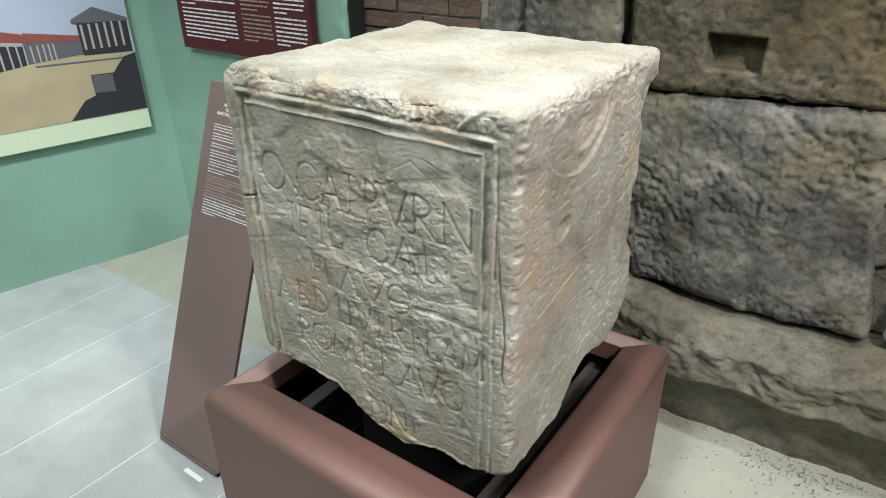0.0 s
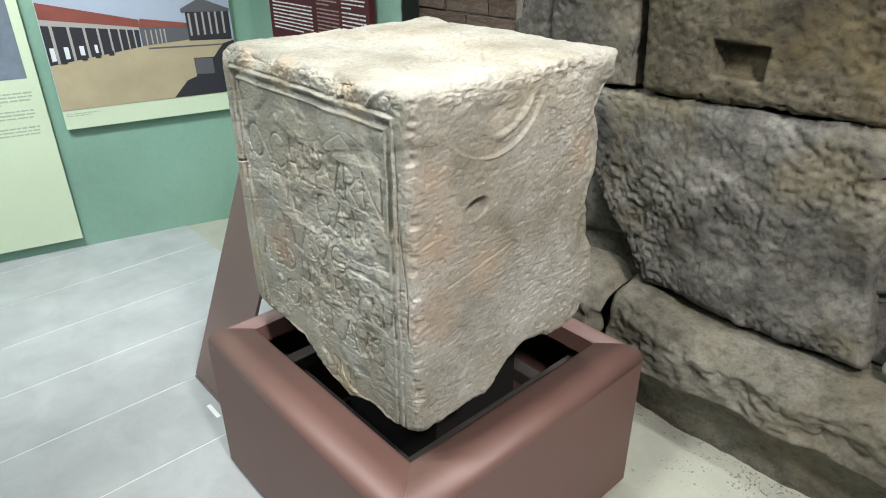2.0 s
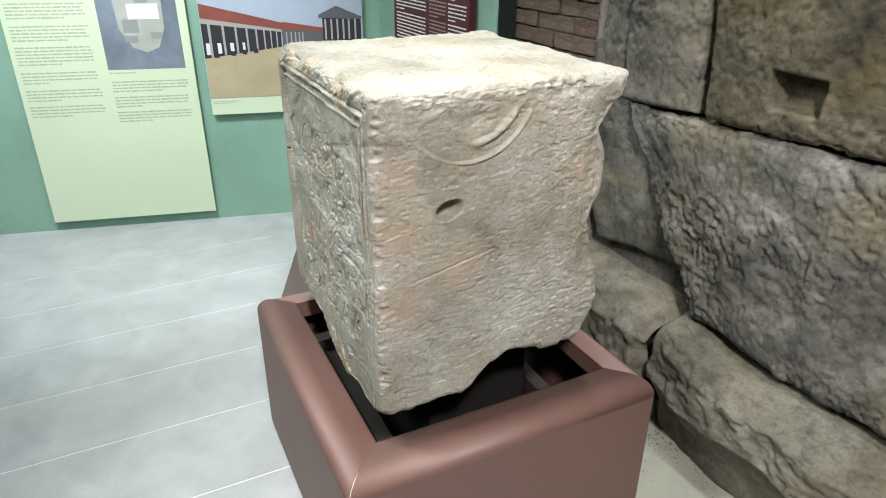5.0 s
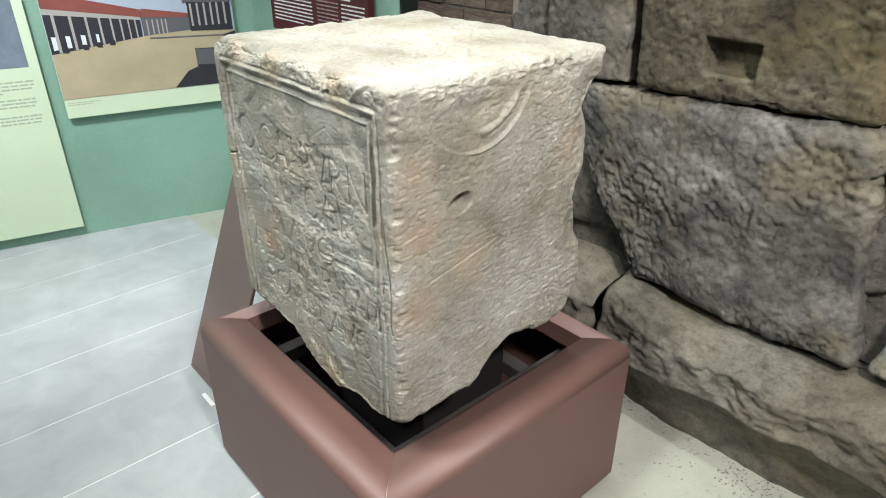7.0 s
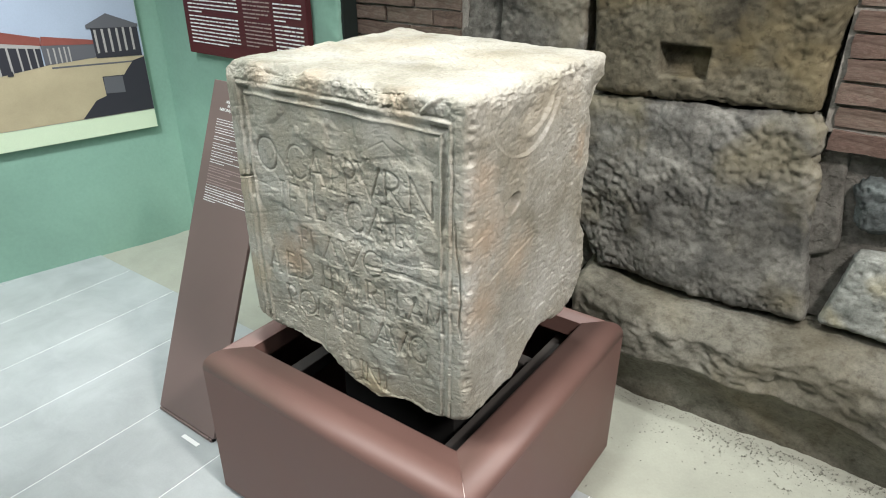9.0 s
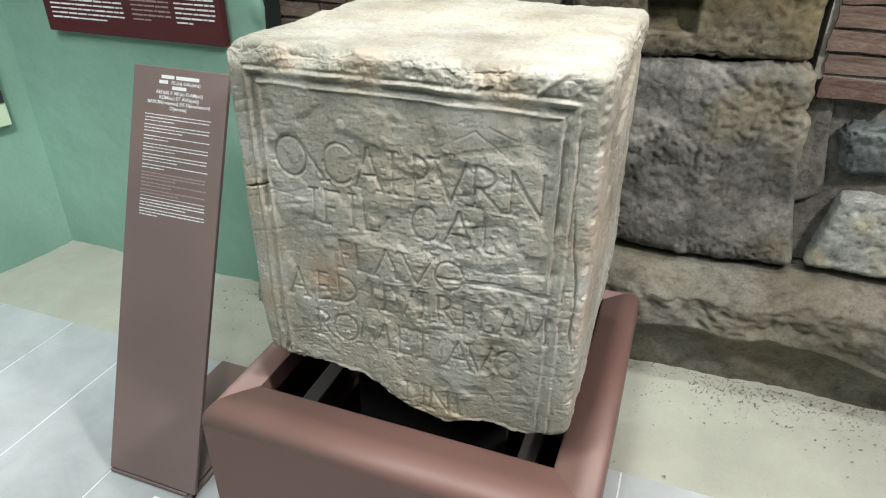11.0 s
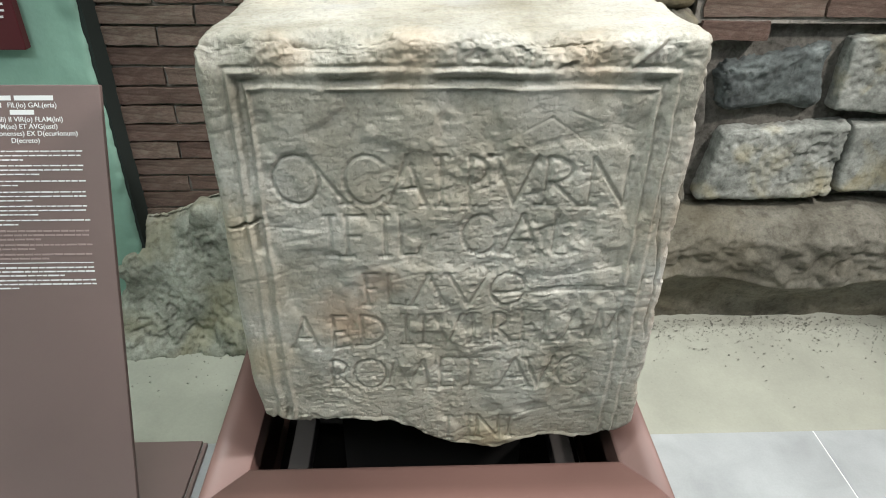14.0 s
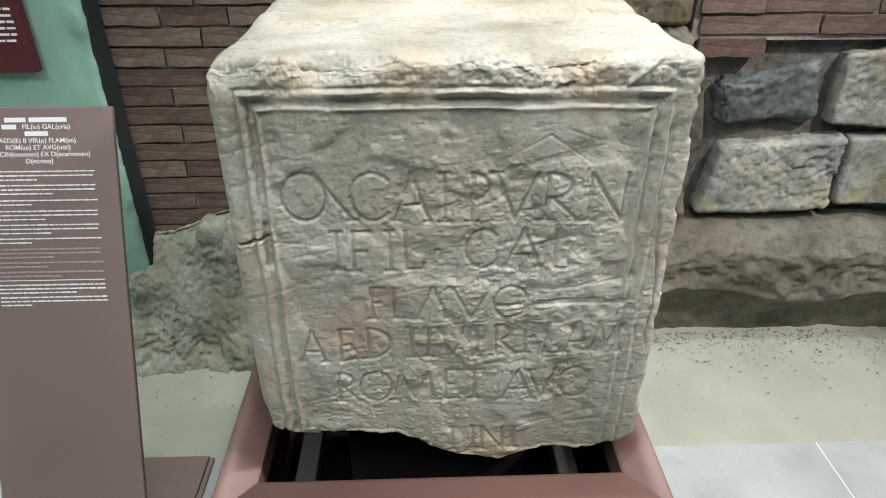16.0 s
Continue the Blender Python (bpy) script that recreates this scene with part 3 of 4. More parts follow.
def carved_segments():
    """All carved strokes of the front, as straight pieces: x0, z0, x1, z1."""
    out = []

    def glyph(ch, x0, x1, z0, z1):
        for a, b, c, d in STROKES.get(ch, []):
            out.append((x0 + a * (x1 - x0), z0 + b * (z1 - z0), x0 + c * (x1 - x0), z0 + d * (z1 - z0)))
        for cx, cz, rx, rz, a0, a1 in ROUND.get(ch, []):
            n = 20
            pts = [(x0 + (cx + rx * math.cos(radians(a0 + (a1 - a0) * k / n))) * (x1 - x0), z0 + (cz + rz * math.sin(radians(a0 + (a1 - a0) * k / n))) * (z1 - z0)) for k in range(n + 1)]
            out.extend((*p, *q) for p, q in zip(pts, pts[1:]))

    def line(text, places, z0, z1, rise=0.0):
        for ch, (x0, x1) in zip(text, places):
            dz = rise * (x0 + 0.75)
            glyph(ch, x0, x1, z0 + dz, z1 + dz)

    def spread(pairs, px0, px1, x0, x1):
        k = (x1 - x0) / (px1 - px0)
        return [(x0 + (a - px0) * k, x0 + (b - px0) * k) for a, b in pairs]

    line("O\\CAIPVRN", spread([(487, 566), (540, 620), (606, 684), (688, 752), (762, 796), (816, 870), (872, 948), (944, 1030), (1036, 1116)], 487, 1112, -0.962, -0.487), 0.984, 1.056, -0.012)
    line("IFIL.GAL", spread([(580, 612), (612, 660), (675, 702), (708, 750), (765, 780), (822, 882), (892, 958), (975, 1010)], 580, 1000, -0.906, -0.565), 0.905, 0.968)
    line("FL^VO", spread([(650, 682), (690, 730), (735, 795), (798, 868), (872, 932)], 650, 930, -0.855, -0.616), 0.817, 0.873)
    line("AEDIIVIRFLAM", spread([(530, 575), (592, 628), (636, 692), (712, 742), (742, 770), (772, 822), (828, 854), (862, 912), (918, 954), (958, 992), (996, 1042), (1046, 1098)], 530, 1095, -0.964, -0.464), 0.742, 0.800, 0.02)
    line("ROMETAVG", spread([(588, 636), (636, 692), (694, 768), (776, 812), (816, 856), (884, 940), (930, 980), (985, 1040)], 590, 1040, -0.918, -0.502), 0.651, 0.711)
    line("IINI", spread([(795, 815), (830, 850), (850, 895), (900, 920)], 795, 920, -0.735, -0.61), 0.535, 0.585)
    line("---", [(-0.60, -0.50), (-0.62, -0.47), (-0.66, -0.47)], 0.80, 0.86, 0.1)
    return out


def inscribed_stone():
    X0, X1, Y0, Y1, ZB, ZT = -1.038, -0.408, 0.748, 1.325, 0.53, 1.212
    size = (X1 - X0, Y1 - Y0, ZT - ZB)
    p, q = lattice(440, 160, 460)
    pos, n = rounded(p, size, 0.016)
    P = pos + np.array([(X0 + X1) / 2, (Y0 + Y1) / 2, (ZB + ZT) / 2])
    x, y, z = P[:, 0].copy(), P[:, 1].copy(), P[:, 2].copy()
    front, right, topf = np.maximum(-n[:, 1], 0) ** 2, np.maximum(n[:, 0], 0) ** 2, np.maximum(n[:, 2], 0) ** 2
    back, left = np.maximum(n[:, 1], 0) ** 2, np.maximum(-n[:, 0], 0) ** 2
    # broken underside
    flat = np.stack([x, y, np.zeros_like(x)], -1)
    jag = 0.012 * fbm(flat, 12, 4, 71)
    zb_front = np.interp(x, [-1.04, -1.0, -0.82, -0.765, -0.71, -0.646, -0.58, -0.52, -0.44, -0.40], [0.60, 0.583, 0.573, 0.55, 0.515, 0.505, 0.527, 0.54, 0.538, 0.55])
    zb_side = np.interp(y, [0.74, 0.84, 0.94, 0.97, 1.0, 1.05, 1.15, 1.25, 1.33], [0.0, 0.003, -0.003, 0.025, 0.055, 0.072, 0.07, 0.06, 0.07])
    zb = np.minimum(zb_front + zb_side, 0.63) + jag
    low = sstep(0.70, ZB, z)
    z = z + (zb - ZB) * low
    P[:, 2] = z
    # worn corner below on the inner side, swelling of the back corner
    P[:, 0] += 0.03 * left * sstep(0.66, 0.58, z)
    far = np.interp(z, [0.55, 0.62, 0.70, 0.78, 0.90, 0.96, 1.03, 1.10, 1.14, 1.18, 1.21], [0.08, 0.075, 0.04, 0.05, 0.085, 0.065, 0.063, 0.08, 0.053, 0.02, 0.02])
    P[:, 1] -= far * sstep(1.08, Y1, y) * (0.15 + 0.85 * sstep(-0.78, -0.52, x)) - 0.012 * back * fbm(P, 7, 3, 31)
    calm = 1 - sstep(1.16, 1.13, z) * (0.6 * sstep(0.5, 0.95, front) + 0.35 * sstep(0.5, 0.95, right))
    d = (0.0009 * fbm(P, 8, 3, 5) + 0.0005 * fbm(P, 50, 3, 6, 0.65)) * calm
    spread = sstep(-0.15, 0.75, fbm(P, 7, 2, 21))
    tame = 1 - 0.5 * sstep(0.5, 0.95, front)
    d -= tame * 0.0019 * sstep(0.42, 0.64, vnoise(P * np.array([130, 130, 190]), 18)) * (0.5 + 0.5 * spread)
    d -= tame * 0.0030 * sstep(0.48, 0.68, vnoise(P * np.array([62, 62, 88]), 8)) * (0.25 + 0.75 * spread)
    d += 0.0012 * sstep(0.45, 0.65, vnoise(P * np.array([85, 85, 140]), 38)) * (0.3 + 0.7 * spread)
    # larger flaked patches
    flake = fbm(P, 11, 4, 23, 0.6)
    d -= 0.0017 * sstep(0.30, 0.40, flake) * (0.35 + 0.65 * right)
    # short tool marks in two directions
    for turn, seed, amp in ((0.35, 81, 0.0016), (-0.8, 82, -0.0011), (1.2, 83, 0.0010)):
        along = (x + y) * math.cos(turn) + z * math.sin(turn)
        across = z * math.cos(turn) - (x + y) * math.sin(turn)
        mark = vnoise(np.stack([along * 55, across * 230, x * 0 + 0.5], -1), seed)
        d -= amp * sstep(0.38, 0.62, mark) * spread * (1 - 0.55 * front)
    # worn, rounded and chipped top edges
    rim = np.stack([x, y, 0.25 * z], -1)
    wear = np.abs(fbm(rim, 9, 3, 12))
    for axis, edge, sign, base, more in ((1, Y0, 1, 0.016, 0.034), (0, X0, 1, 0.034, 0.012), (0, X1, -1, 0.016, 0.026), (1, Y1, -1, 0.02, 0.02)):
        reach = base + more * wear
        if axis == 1 and sign == 1:
            reach = reach * (0.45 + 0.55 * sstep(-0.50, -0.56, x)) + 0.016 * sstep(-0.96, -1.02, x)
        o = reach - sign * (P[:, axis] - edge)
        v = P[:, 2] - (ZT - reach)
        long = np.hypot(o, v)
        k = np.where((o > 0) & (v > 0) & (long > reach), reach / np.maximum(long, 1e-9), 1.0)
        P[:, axis] += sign * o * (1 - k)
        P[:, 2] -= v * (1 - k)
    band = sstep(1.160, 1.182, z) * np.clip(front + right * 0.8 + left * 0.6 + 0.4 * sstep(0.05, 0.0, y - Y0), 0, 1)
    whole = 0.25 + 0.75 * sstep(-0.25, 0.3, fbm(rim, 6, 2, 19))
    whole *= 0.35 + 0.65 * sstep(-1.0, -0.93, x)
    d -= band * whole * (0.007 * np.abs(fbm(P, 20, 5, 12, 0.6)) + 0.0045 * sstep(0.1, 0.55, fbm(P, 48, 3, 17)) + 0.002 * sstep(0.2, 0.5, vnoise(P * 130, 28)))
    d += topf * (0.0025 * fbm(P, 7, 3, 14) - 0.0035 * sstep(0.2, 0.7, fbm(P, 14, 3, 15)) * sstep(-0.72, -0.86, x + 0.25 * (y - 1.0)) - 0.0015 * sstep(0.25, 0.6, fbm(P * np.array([0.5, 1.6, 1]), 34, 3, 29)))
    # a slanting ridge left at the front corner
    slant = np.abs((z - 1.182) - 0.85 * (x + 0.505))
    d += front * 0.006 * sstep(0.008, 0.001, slant) * ((x > -0.51) & (x < -0.465))
    # moulded frame of the front
    inset = np.minimum(np.minimum(x + 1.008, -0.440 - x), 1.176 - z) + 0.0018 * fbm(P, 16, 3, 45)
    prof = np.interp(inset, [-0.002, 0.003, 0.008, 0.013, 0.019, 0.024, 0.029, 0.034, 0.042], [0, -0.004, 0.003, -0.001, -0.0095, -0.0085, 0.0005, -0.0055, -0.0055])
    prof *= 0.30 + 0.70 * sstep(-0.45, 0.25, fbm(P, 13, 3, 44, 0.6))
    # carving
    worn = 0.72 + 0.28 * sstep(-0.6, 0.35, fbm(np.stack([x, 0 * x, z], -1), 18, 2, 50))
    sel = np.where((front > 0.8) & (inset > 0.02))[0]
    sx, sz = x[sel], z[sel]
    cut = np.zeros(len(sel))
    for a, b, c, e in carved_segments():
        near = np.where((sx > min(a, c) - 0.008) & (sx < max(a, c) + 0.008) & (sz > min(b, e) - 0.008) & (sz < max(b, e) + 0.008))[0]
        if not len(near):
            continue
        ux, uz = c - a, e - b
        L = max(ux * ux + uz * uz, 1e-9)
        tt = np.clip(((sx[near] - a) * ux + (sz[near] - b) * uz) / L, 0, 1)
        dist = np.hypot(sx[near] - a - tt * ux, sz[near] - b - tt * uz)
        width = 0.0036 + 0.0012 * (np.abs(tt - 0.5) > 0.4)
        cut[near] = np.maximum(cut[near], np.clip(1 - dist / width, 0, 1))
    prof[sel] -= 0.0035 * np.minimum(cut * 1.3, 1) * worn[sel]
    prof -= 0.006 * sstep(0.0028, 0.0, np.abs(x + 0.430 + 0.05 * (z - 0.88) - 0.004 * fbm(P, 20, 2, 61))) * sstep(0.74, 0.78, z) * sstep(1.02, 0.98, z)
    prof -= 0.008 * sstep(0.004, 0.0, np.abs(z - 0.962 - 0.25 * (x + 1.0) - 0.005 * fbm(P, 30, 2, 62))) * sstep(-0.975, -1.0, x)
    prof += 0.0005 * fbm(np.stack([x * 0.6, 0 * x, z * 1.6], -1), 60, 2, 63) * sstep(0.1, 0.6, fbm(P, 6, 2, 64))
    scr = fbm(np.stack([x * 0.35 + z * 0.9, 0 * x, z - 0.25 * x], -1) * np.array([1, 1, 6]), 14, 2, 77)
    prof -= 0.0012 * np.maximum(scr - 0.4, 0)
    for xa, za, xb, zb2, deep in ((-0.62, 0.862, -0.48, 0.880, 0.003), (-0.64, 0.845, -0.47, 0.893, 0.0025), (-0.72, 0.80, -0.50, 0.852, 0.003), (-0.70, 0.566, -0.47, 0.628, 0.0025), (-0.76, 0.700, -0.62, 0.728, 0.002), (-0.99, 0.955, -0.90, 0.945, 0.0025), (-0.66, 1.075, -0.60, 1.11, 0.002), (-0.60, 1.11, -0.54, 1.07, 0.002), (-0.58, 1.12, -0.48, 1.085, 0.002)):
        run = np.clip((x - xa) / (xb - xa), 0, 1)
        off = np.hypot(z - za - (zb2 - za) * run - 0.0025 * fbm(flat, 22, 2, 78), np.maximum(np.maximum(xa - x, x - xb), 0))
        prof -= 0.35 * deep * sstep(0.0030, 0.0006, off) * sstep(-0.5, 0.3, fbm(flat + np.array([0, 0, za]), 30, 2, 79))
    d += prof * sstep(0.5, 0.95, front)
    # shallow dish carved on the side, dowel hole, scratches and nicks down the edge
    rr = np.hypot(y - 0.940, z - 1.212)
    arc = sstep(0.9, 0.1, np.abs(rr - 0.140) / 0.005) * 0.005 * (0.12 + 0.88 * sstep(0.90, 0.95, y)) + sstep(0.95, 0.1, np.abs(rr - 0.108) / 0.011) * 0.008 * sstep(0.93, 0.98, y)
    dish = (arc - 0.0045 * sstep(0.142, 0.136, rr) * (0.6 + 0.4 * fbm(P, 12, 2, 34)) - 0.006 * sstep(0.09, 0.06, rr) * (0.5 + fbm(P, 25, 2, 33))) * sstep(1.175, 1.15, z)
    hole = -0.026 * sstep(0.022, 0.012, np.hypot((y - 0.900) * 0.75 - (z - 0.984) * 0.3, z - 0.984) + 0.003 * fbm(P, 40, 2, 35))
    nick = -0.014 * np.maximum(fbm(np.stack([0 * z, y * 0.3, z], -1), 55, 2, 90) + 0.15, 0) * sstep(0.028, 0.0, y - Y0)
    line = -0.0025 * sstep(0.003, 0.0, np.abs((z - 0.865) - 0.22 * (y - 0.90))) * ((y > 0.83) & (y < 1.0))
    crack = -0.003 * sstep(0.003, 0.0, np.abs(y - 1.0 - 0.15 * (z - 0.75) - 0.012 * fbm(P, 14, 2, 60))) * ((z > 0.68) & (z < 0.85))
    d += sstep(0.5, 0.95, right) * (dish + hole + line + crack) + right * nick
    # rough far edge of the side
    d -= right * 0.014 * sstep(1.22, 1.31, y) * np.abs(fbm(P, 12, 4, 66))
    P += n * d[:, None]
    return grid_mesh("inscribed_stone", P, q)


stone = part("inscribed_stone", inscribed_stone(), M_LIME)
tagged(stone, "weathered pale limestone pedestal with carved lettering in the steel plinth", "stone pedestal")

# ---------------------------------------------------------------- information stand
stand = thing("information_stand", (-1.48, 0.95, 0), "brown steel information stand with a leaning text board", "sign")
TILT = math.atan2(1.14 - 0.738, 1.03 - 0.02)
BOARD = Matrix.Translation((-1.48, 0.738, 0.018)) @ Matrix.Rotation(-TILT, 4, "X")
LEN = math.hypot(1.14 - 0.738, 1.03 - 0.02)
part("board", slab(BOARD, (-0.140, 0.0, 0.0), (0.142, 0.012, LEN), 0.002), M_STAND, stand)
part("foot_plate", box((-1.618, 0.735, 0.002), (-1.362, 1.233, 0.014), 0.002), M_STAND, stand)
part("foot_edge", box((-1.357, 0.735, 0.002), (-1.347, 1.226, 0.014), 0.001), M_STAND, stand)
# black box standing in for the shaded slot below the board
part("foot_slot_shade", box((-1.615, 0.740, 0.001), (-1.345, 0.752, 0.020)), M_BLACK, stand)


def lettering(text, size, m, material, parent):
    """A line of print as a flat mesh, centred on the place m."""
    cu = bpy.data.curves.new("print", "FONT")
    cu.body, cu.size, cu.align_x, cu.extrude, cu.offset = text, size, "CENTER", 0.0003, size * 0.004
    tmp = new("print", cu)
    me = bpy.data.meshes.new_from_object(tmp.evaluated_get(bpy.context.evaluated_depsgraph_get()))
    bpy.data.objects.remove(tmp)
    me.transform(m @ Matrix.Rotation(radians(90), 4, "X"))
    return part("printed_line", me, material, parent)


def paragraph(r, u0, u1, top, lines, pitch, thick):
    """Rows of print of uneven length."""
    rows = []
    for k in range(lines):
        end = u1 - (r.uniform(0.25, 0.7) * (u1 - u0) if k == lines - 1 else r.uniform(0, 0.03) * (u1 - u0))
        rows.append((u0, end, top - k * pitch, thick))
    return rows


def words(rows, r, word, gap):
    """Cuts rows of print into words."""
    out = []
    for u0, u1, z, h in rows:
        u = u0
        while u < u1 - word * 0.3:
            w = min(word * r.uniform(0.4, 1.6), u1 - u)
            out.append((u, u + w, z, h * r.uniform(0.85, 1.1)))
            u += w + gap
    return out


CX = 0.003
part("printed_line", bars([(CX - 0.056, CX - 0.018, 1.064, 0.0085), (CX - 0.012, CX + 0.056, 1.064, 0.0085)], BOARD), M_WHITE, stand)
part("printed_line", bars([(CX - 0.062, CX - 0.036, 1.0515, 0.0085)], BOARD), M_WHITE, stand)
part("printed_line", bars([(CX - 0.022, CX + 0.020, 1.039, 0.0085)], BOARD), M_WHITE, stand)
for text, u, z in (("FIL(io) GAL(eria)", CX + 0.018, 1.0475), ("AED(ili) II VIR(o) FLAM(ini)", CX, 1.0225), ("ROM(ae) ET AVG(usti)", CX, 1.010), ("BARCIN(onenses) EX D(ecurionum)", CX, 0.9975), ("D(ecreto)", CX, 0.985)):
    lettering(text, 0.0125, BOARD @ Matrix.Translation((u, -0.0006, z)), M_WHITE, stand)
rp = random.Random(12)
rows = []
for top, n in ((0.970, 3), (0.944, 3), (0.916, 2)):
    rows += paragraph(rp, -0.096, 0.104, top, n, 0.0078, 0.0023)
for top, n in ((0.896, 3), (0.870, 3), (0.844, 2)):
    rows += paragraph(rp, -0.096, 0.104, top, n, 0.0078, 0.0023)
tagged(part("printed_text", bars(words(rows, rp, 0.014, 0.0022), BOARD), M_WHITE, stand, "small white print"), kind="stuff")
rows = []
for top, n in ((0.824, 3), (0.798, 2), (0.780, 2)):
    rows += paragraph(rp, -0.096, 0.104, top, n, 0.0078, 0.0032)
tagged(part("printed_text", bars(words(rows, rp, 0.014, 0.0022), BOARD), M_FADED, stand, "faded reddish print"), kind="stuff")
part("printed_rule", bars([(-0.096, 0.102, 0.764, 0.0014)], BOARD), M_WHITE, stand)
rows = paragraph(rp, -0.096, 0.104, 0.755, 3, 0.0075, 0.0026) + paragraph(rp, -0.096, 0.104, 0.731, 3, 0.0075, 0.0026)
tagged(part("printed_text", bars(words(rows, rp, 0.014, 0.0022), BOARD), M_WHITE, stand, "small white print"), kind="stuff")

# ---------------------------------------------------------------- display boards on the green walls


def on_wall(off):
    return WALL_A @ Matrix.Translation((0, -off, 0))


board = thing("display_board", (-3.0, 0.4, 0.05), "tall pale green text board with a plan picture", "display board")
part("panel", slab(WALL_A, (-0.815, -0.03, 0.055), (-0.006, -0.012, 1.95), 0.002), M_PANEL, board)
rows = []
for top, n in ((1.60, 6), (1.48, 5), (1.36, 6), (1.24, 5), (1.135, 5), (1.035, 5), (0.940, 6), (0.822, 4), (0.738, 4), (0.660, 4)):
    rows += paragraph(rp, -0.790, -0.450, top, n, 0.0155, 0.0065)
for top, n in ((0.768, 4), (0.692, 4), (0.618, 4)):
    rows += paragraph(rp, -0.400, -0.045, top, n, 0.0150, 0.0065)
tagged(part("printed_text", bars(words(rows, rp, 0.03, 0.005), on_wall(0.030)), M_GREYPRINT, board, "grey print in two columns"), kind="stuff")
M_PLAN_BG = paint_mat("plan_blue_grey", (0.20, 0.24, 0.29), 0.35, 0.5, 5.0)
M_PLAN = paint_mat("plan_pale", (0.42, 0.44, 0.40), 0.15, 0.5, 9.0)
M_PLAN_W = plain_mat("plan_white", (0.72, 0.72, 0.68))
M_PLAN_D = plain_mat("plan_grey", (0.27, 0.29, 0.28))
plan = part("plan_picture", bars([(-0.403, -0.046, 1.065, 0.475)], on_wall(0.030)), M_PLAN_BG, board, "blue grey plan of the ancient town")
part("town_outline", poly([(-0.33, 1.20), (-0.32, 1.02), (-0.27, 0.93), (-0.21, 0.905), (-0.15, 0.93), (-0.115, 1.02), (-0.11, 1.22), (-0.22, 1.27)], on_wall(0.0310)), M_PLAN, plan)
for a, b, c, d, m in ((-0.27, -0.13, 1.06, 1.13, M_PLAN_W), (-0.30, -0.23, 1.00, 1.06, M_PLAN_D), (-0.30, -0.24, 0.955, 0.985, M_PLAN_D), (-0.18, -0.13, 0.97, 1.0, M_PLAN_D), (-0.23, -0.17, 1.135, 1.19, M_PLAN_D)):
    part("town_block", bars([(a, b, (c + d) / 2, d - c)], on_wall(0.0325)), m, plan)
rows = paragraph(rp, -0.40, -0.10, 0.812, 1, 0.014, 0.005)
part("caption", bars(words(rows, rp, 0.03, 0.005), on_wall(0.030)), M_GREYPRINT, board)

photo = thing("display_board", (-2.85, 1.2, 0.58), "wide printed board showing a colonnaded ancient square", "display board")
part("panel", slab(WALL_A, (0.050, -0.03, 0.583), (0.843, -0.012, 1.75), 0.002), M_PANEL, photo)
M_SKY = paint_mat("printed_sky", (0.40, 0.46, 0.56), 0.12, 0.45, 1.5)
M_EARTH = paint_mat("printed_earth", (0.44, 0.37, 0.24), 0.14, 0.45, 4.0)
M_ROOF = paint_mat("printed_roof", (0.24, 0.075, 0.06), 0.15, 0.45, 12.0)
M_SHADE = plain_mat("printed_shade", (0.035, 0.035, 0.042), 0.45)
M_GREYW = plain_mat("printed_grey", (0.11, 0.11, 0.12), 0.45)
M_COL = plain_mat("printed_column", (0.36, 0.34, 0.32), 0.45)
M_PALE = plain_mat("printed_pale", (0.66, 0.68, 0.70), 0.45)
picture = part("picture", bars([(0.0515, 0.8415, 1.2075, 1.078)], on_wall(0.030)), M_SKY, photo, "printed view of an ancient square under a grey sky")


def printed(name, pts, level, material):
    return part(name, poly(pts, on_wall(0.0305 + 0.0007 * level), 0.0006), material, picture)


printed("square", [(0.053, 0.670), (0.840, 0.670), (0.840, 0.915), (0.640, 0.930), (0.430, 0.918), (0.053, 0.872)], 1, M_EARTH)
printed("colonnade", [(0.053, 0.868), (0.430, 0.916), (0.432, 1.0), (0.053, 1.06)], 2, M_SHADE)
printed("cornice", [(0.053, 1.035), (0.432, 0.988), (0.434, 1.003), (0.053, 1.064)], 3, M_COL)
printed("roof", [(0.053, 1.060), (0.436, 1.000), (0.440, 1.032), (0.303, 1.066), (0.053, 1.127)], 4, M_ROOF)
for u, w in ((0.09, 0.012), (0.155, 0.011), (0.215, 0.010), (0.267, 0.009), (0.312, 0.008), (0.350, 0.007), (0.382, 0.006), (0.410, 0.006)):
    zb, zt = 0.868 + (u - 0.05) * 0.127, 1.040 - (u - 0.05) * 0.128
    printed("column", [(u - w / 2, zb), (u + w / 2, zb), (u + w / 2 - 0.001, zt), (u - w / 2 - 0.001, zt)], 4, M_COL)
for u, w in ((0.065, 0.018), (0.120, 0.018), (0.180, 0.018), (0.24, 0.012)):
    printed("doorway", [(u, 0.878 + u * 0.1), (u + w, 0.880 + u * 0.1), (u + w, 0.940), (u, 0.942)], 3, M_PALE)
for u in (0.10, 0.18, 0.235, 0.29):
    printed("bench", [(u, 0.862 + u * 0.1), (u + 0.022, 0.862 + u * 0.1), (u + 0.022, 0.882 + u * 0.1), (u, 0.884 + u * 0.1)], 5, M_SHADE)
printed("far_colonnade", [(0.436, 0.918), (0.640, 0.930), (0.640, 0.990), (0.436, 1.002)], 2, M_GREYW)
printed("far_roof", [(0.436, 1.000), (0.640, 0.986), (0.640, 1.004), (0.444, 1.036)], 3, M_ROOF)
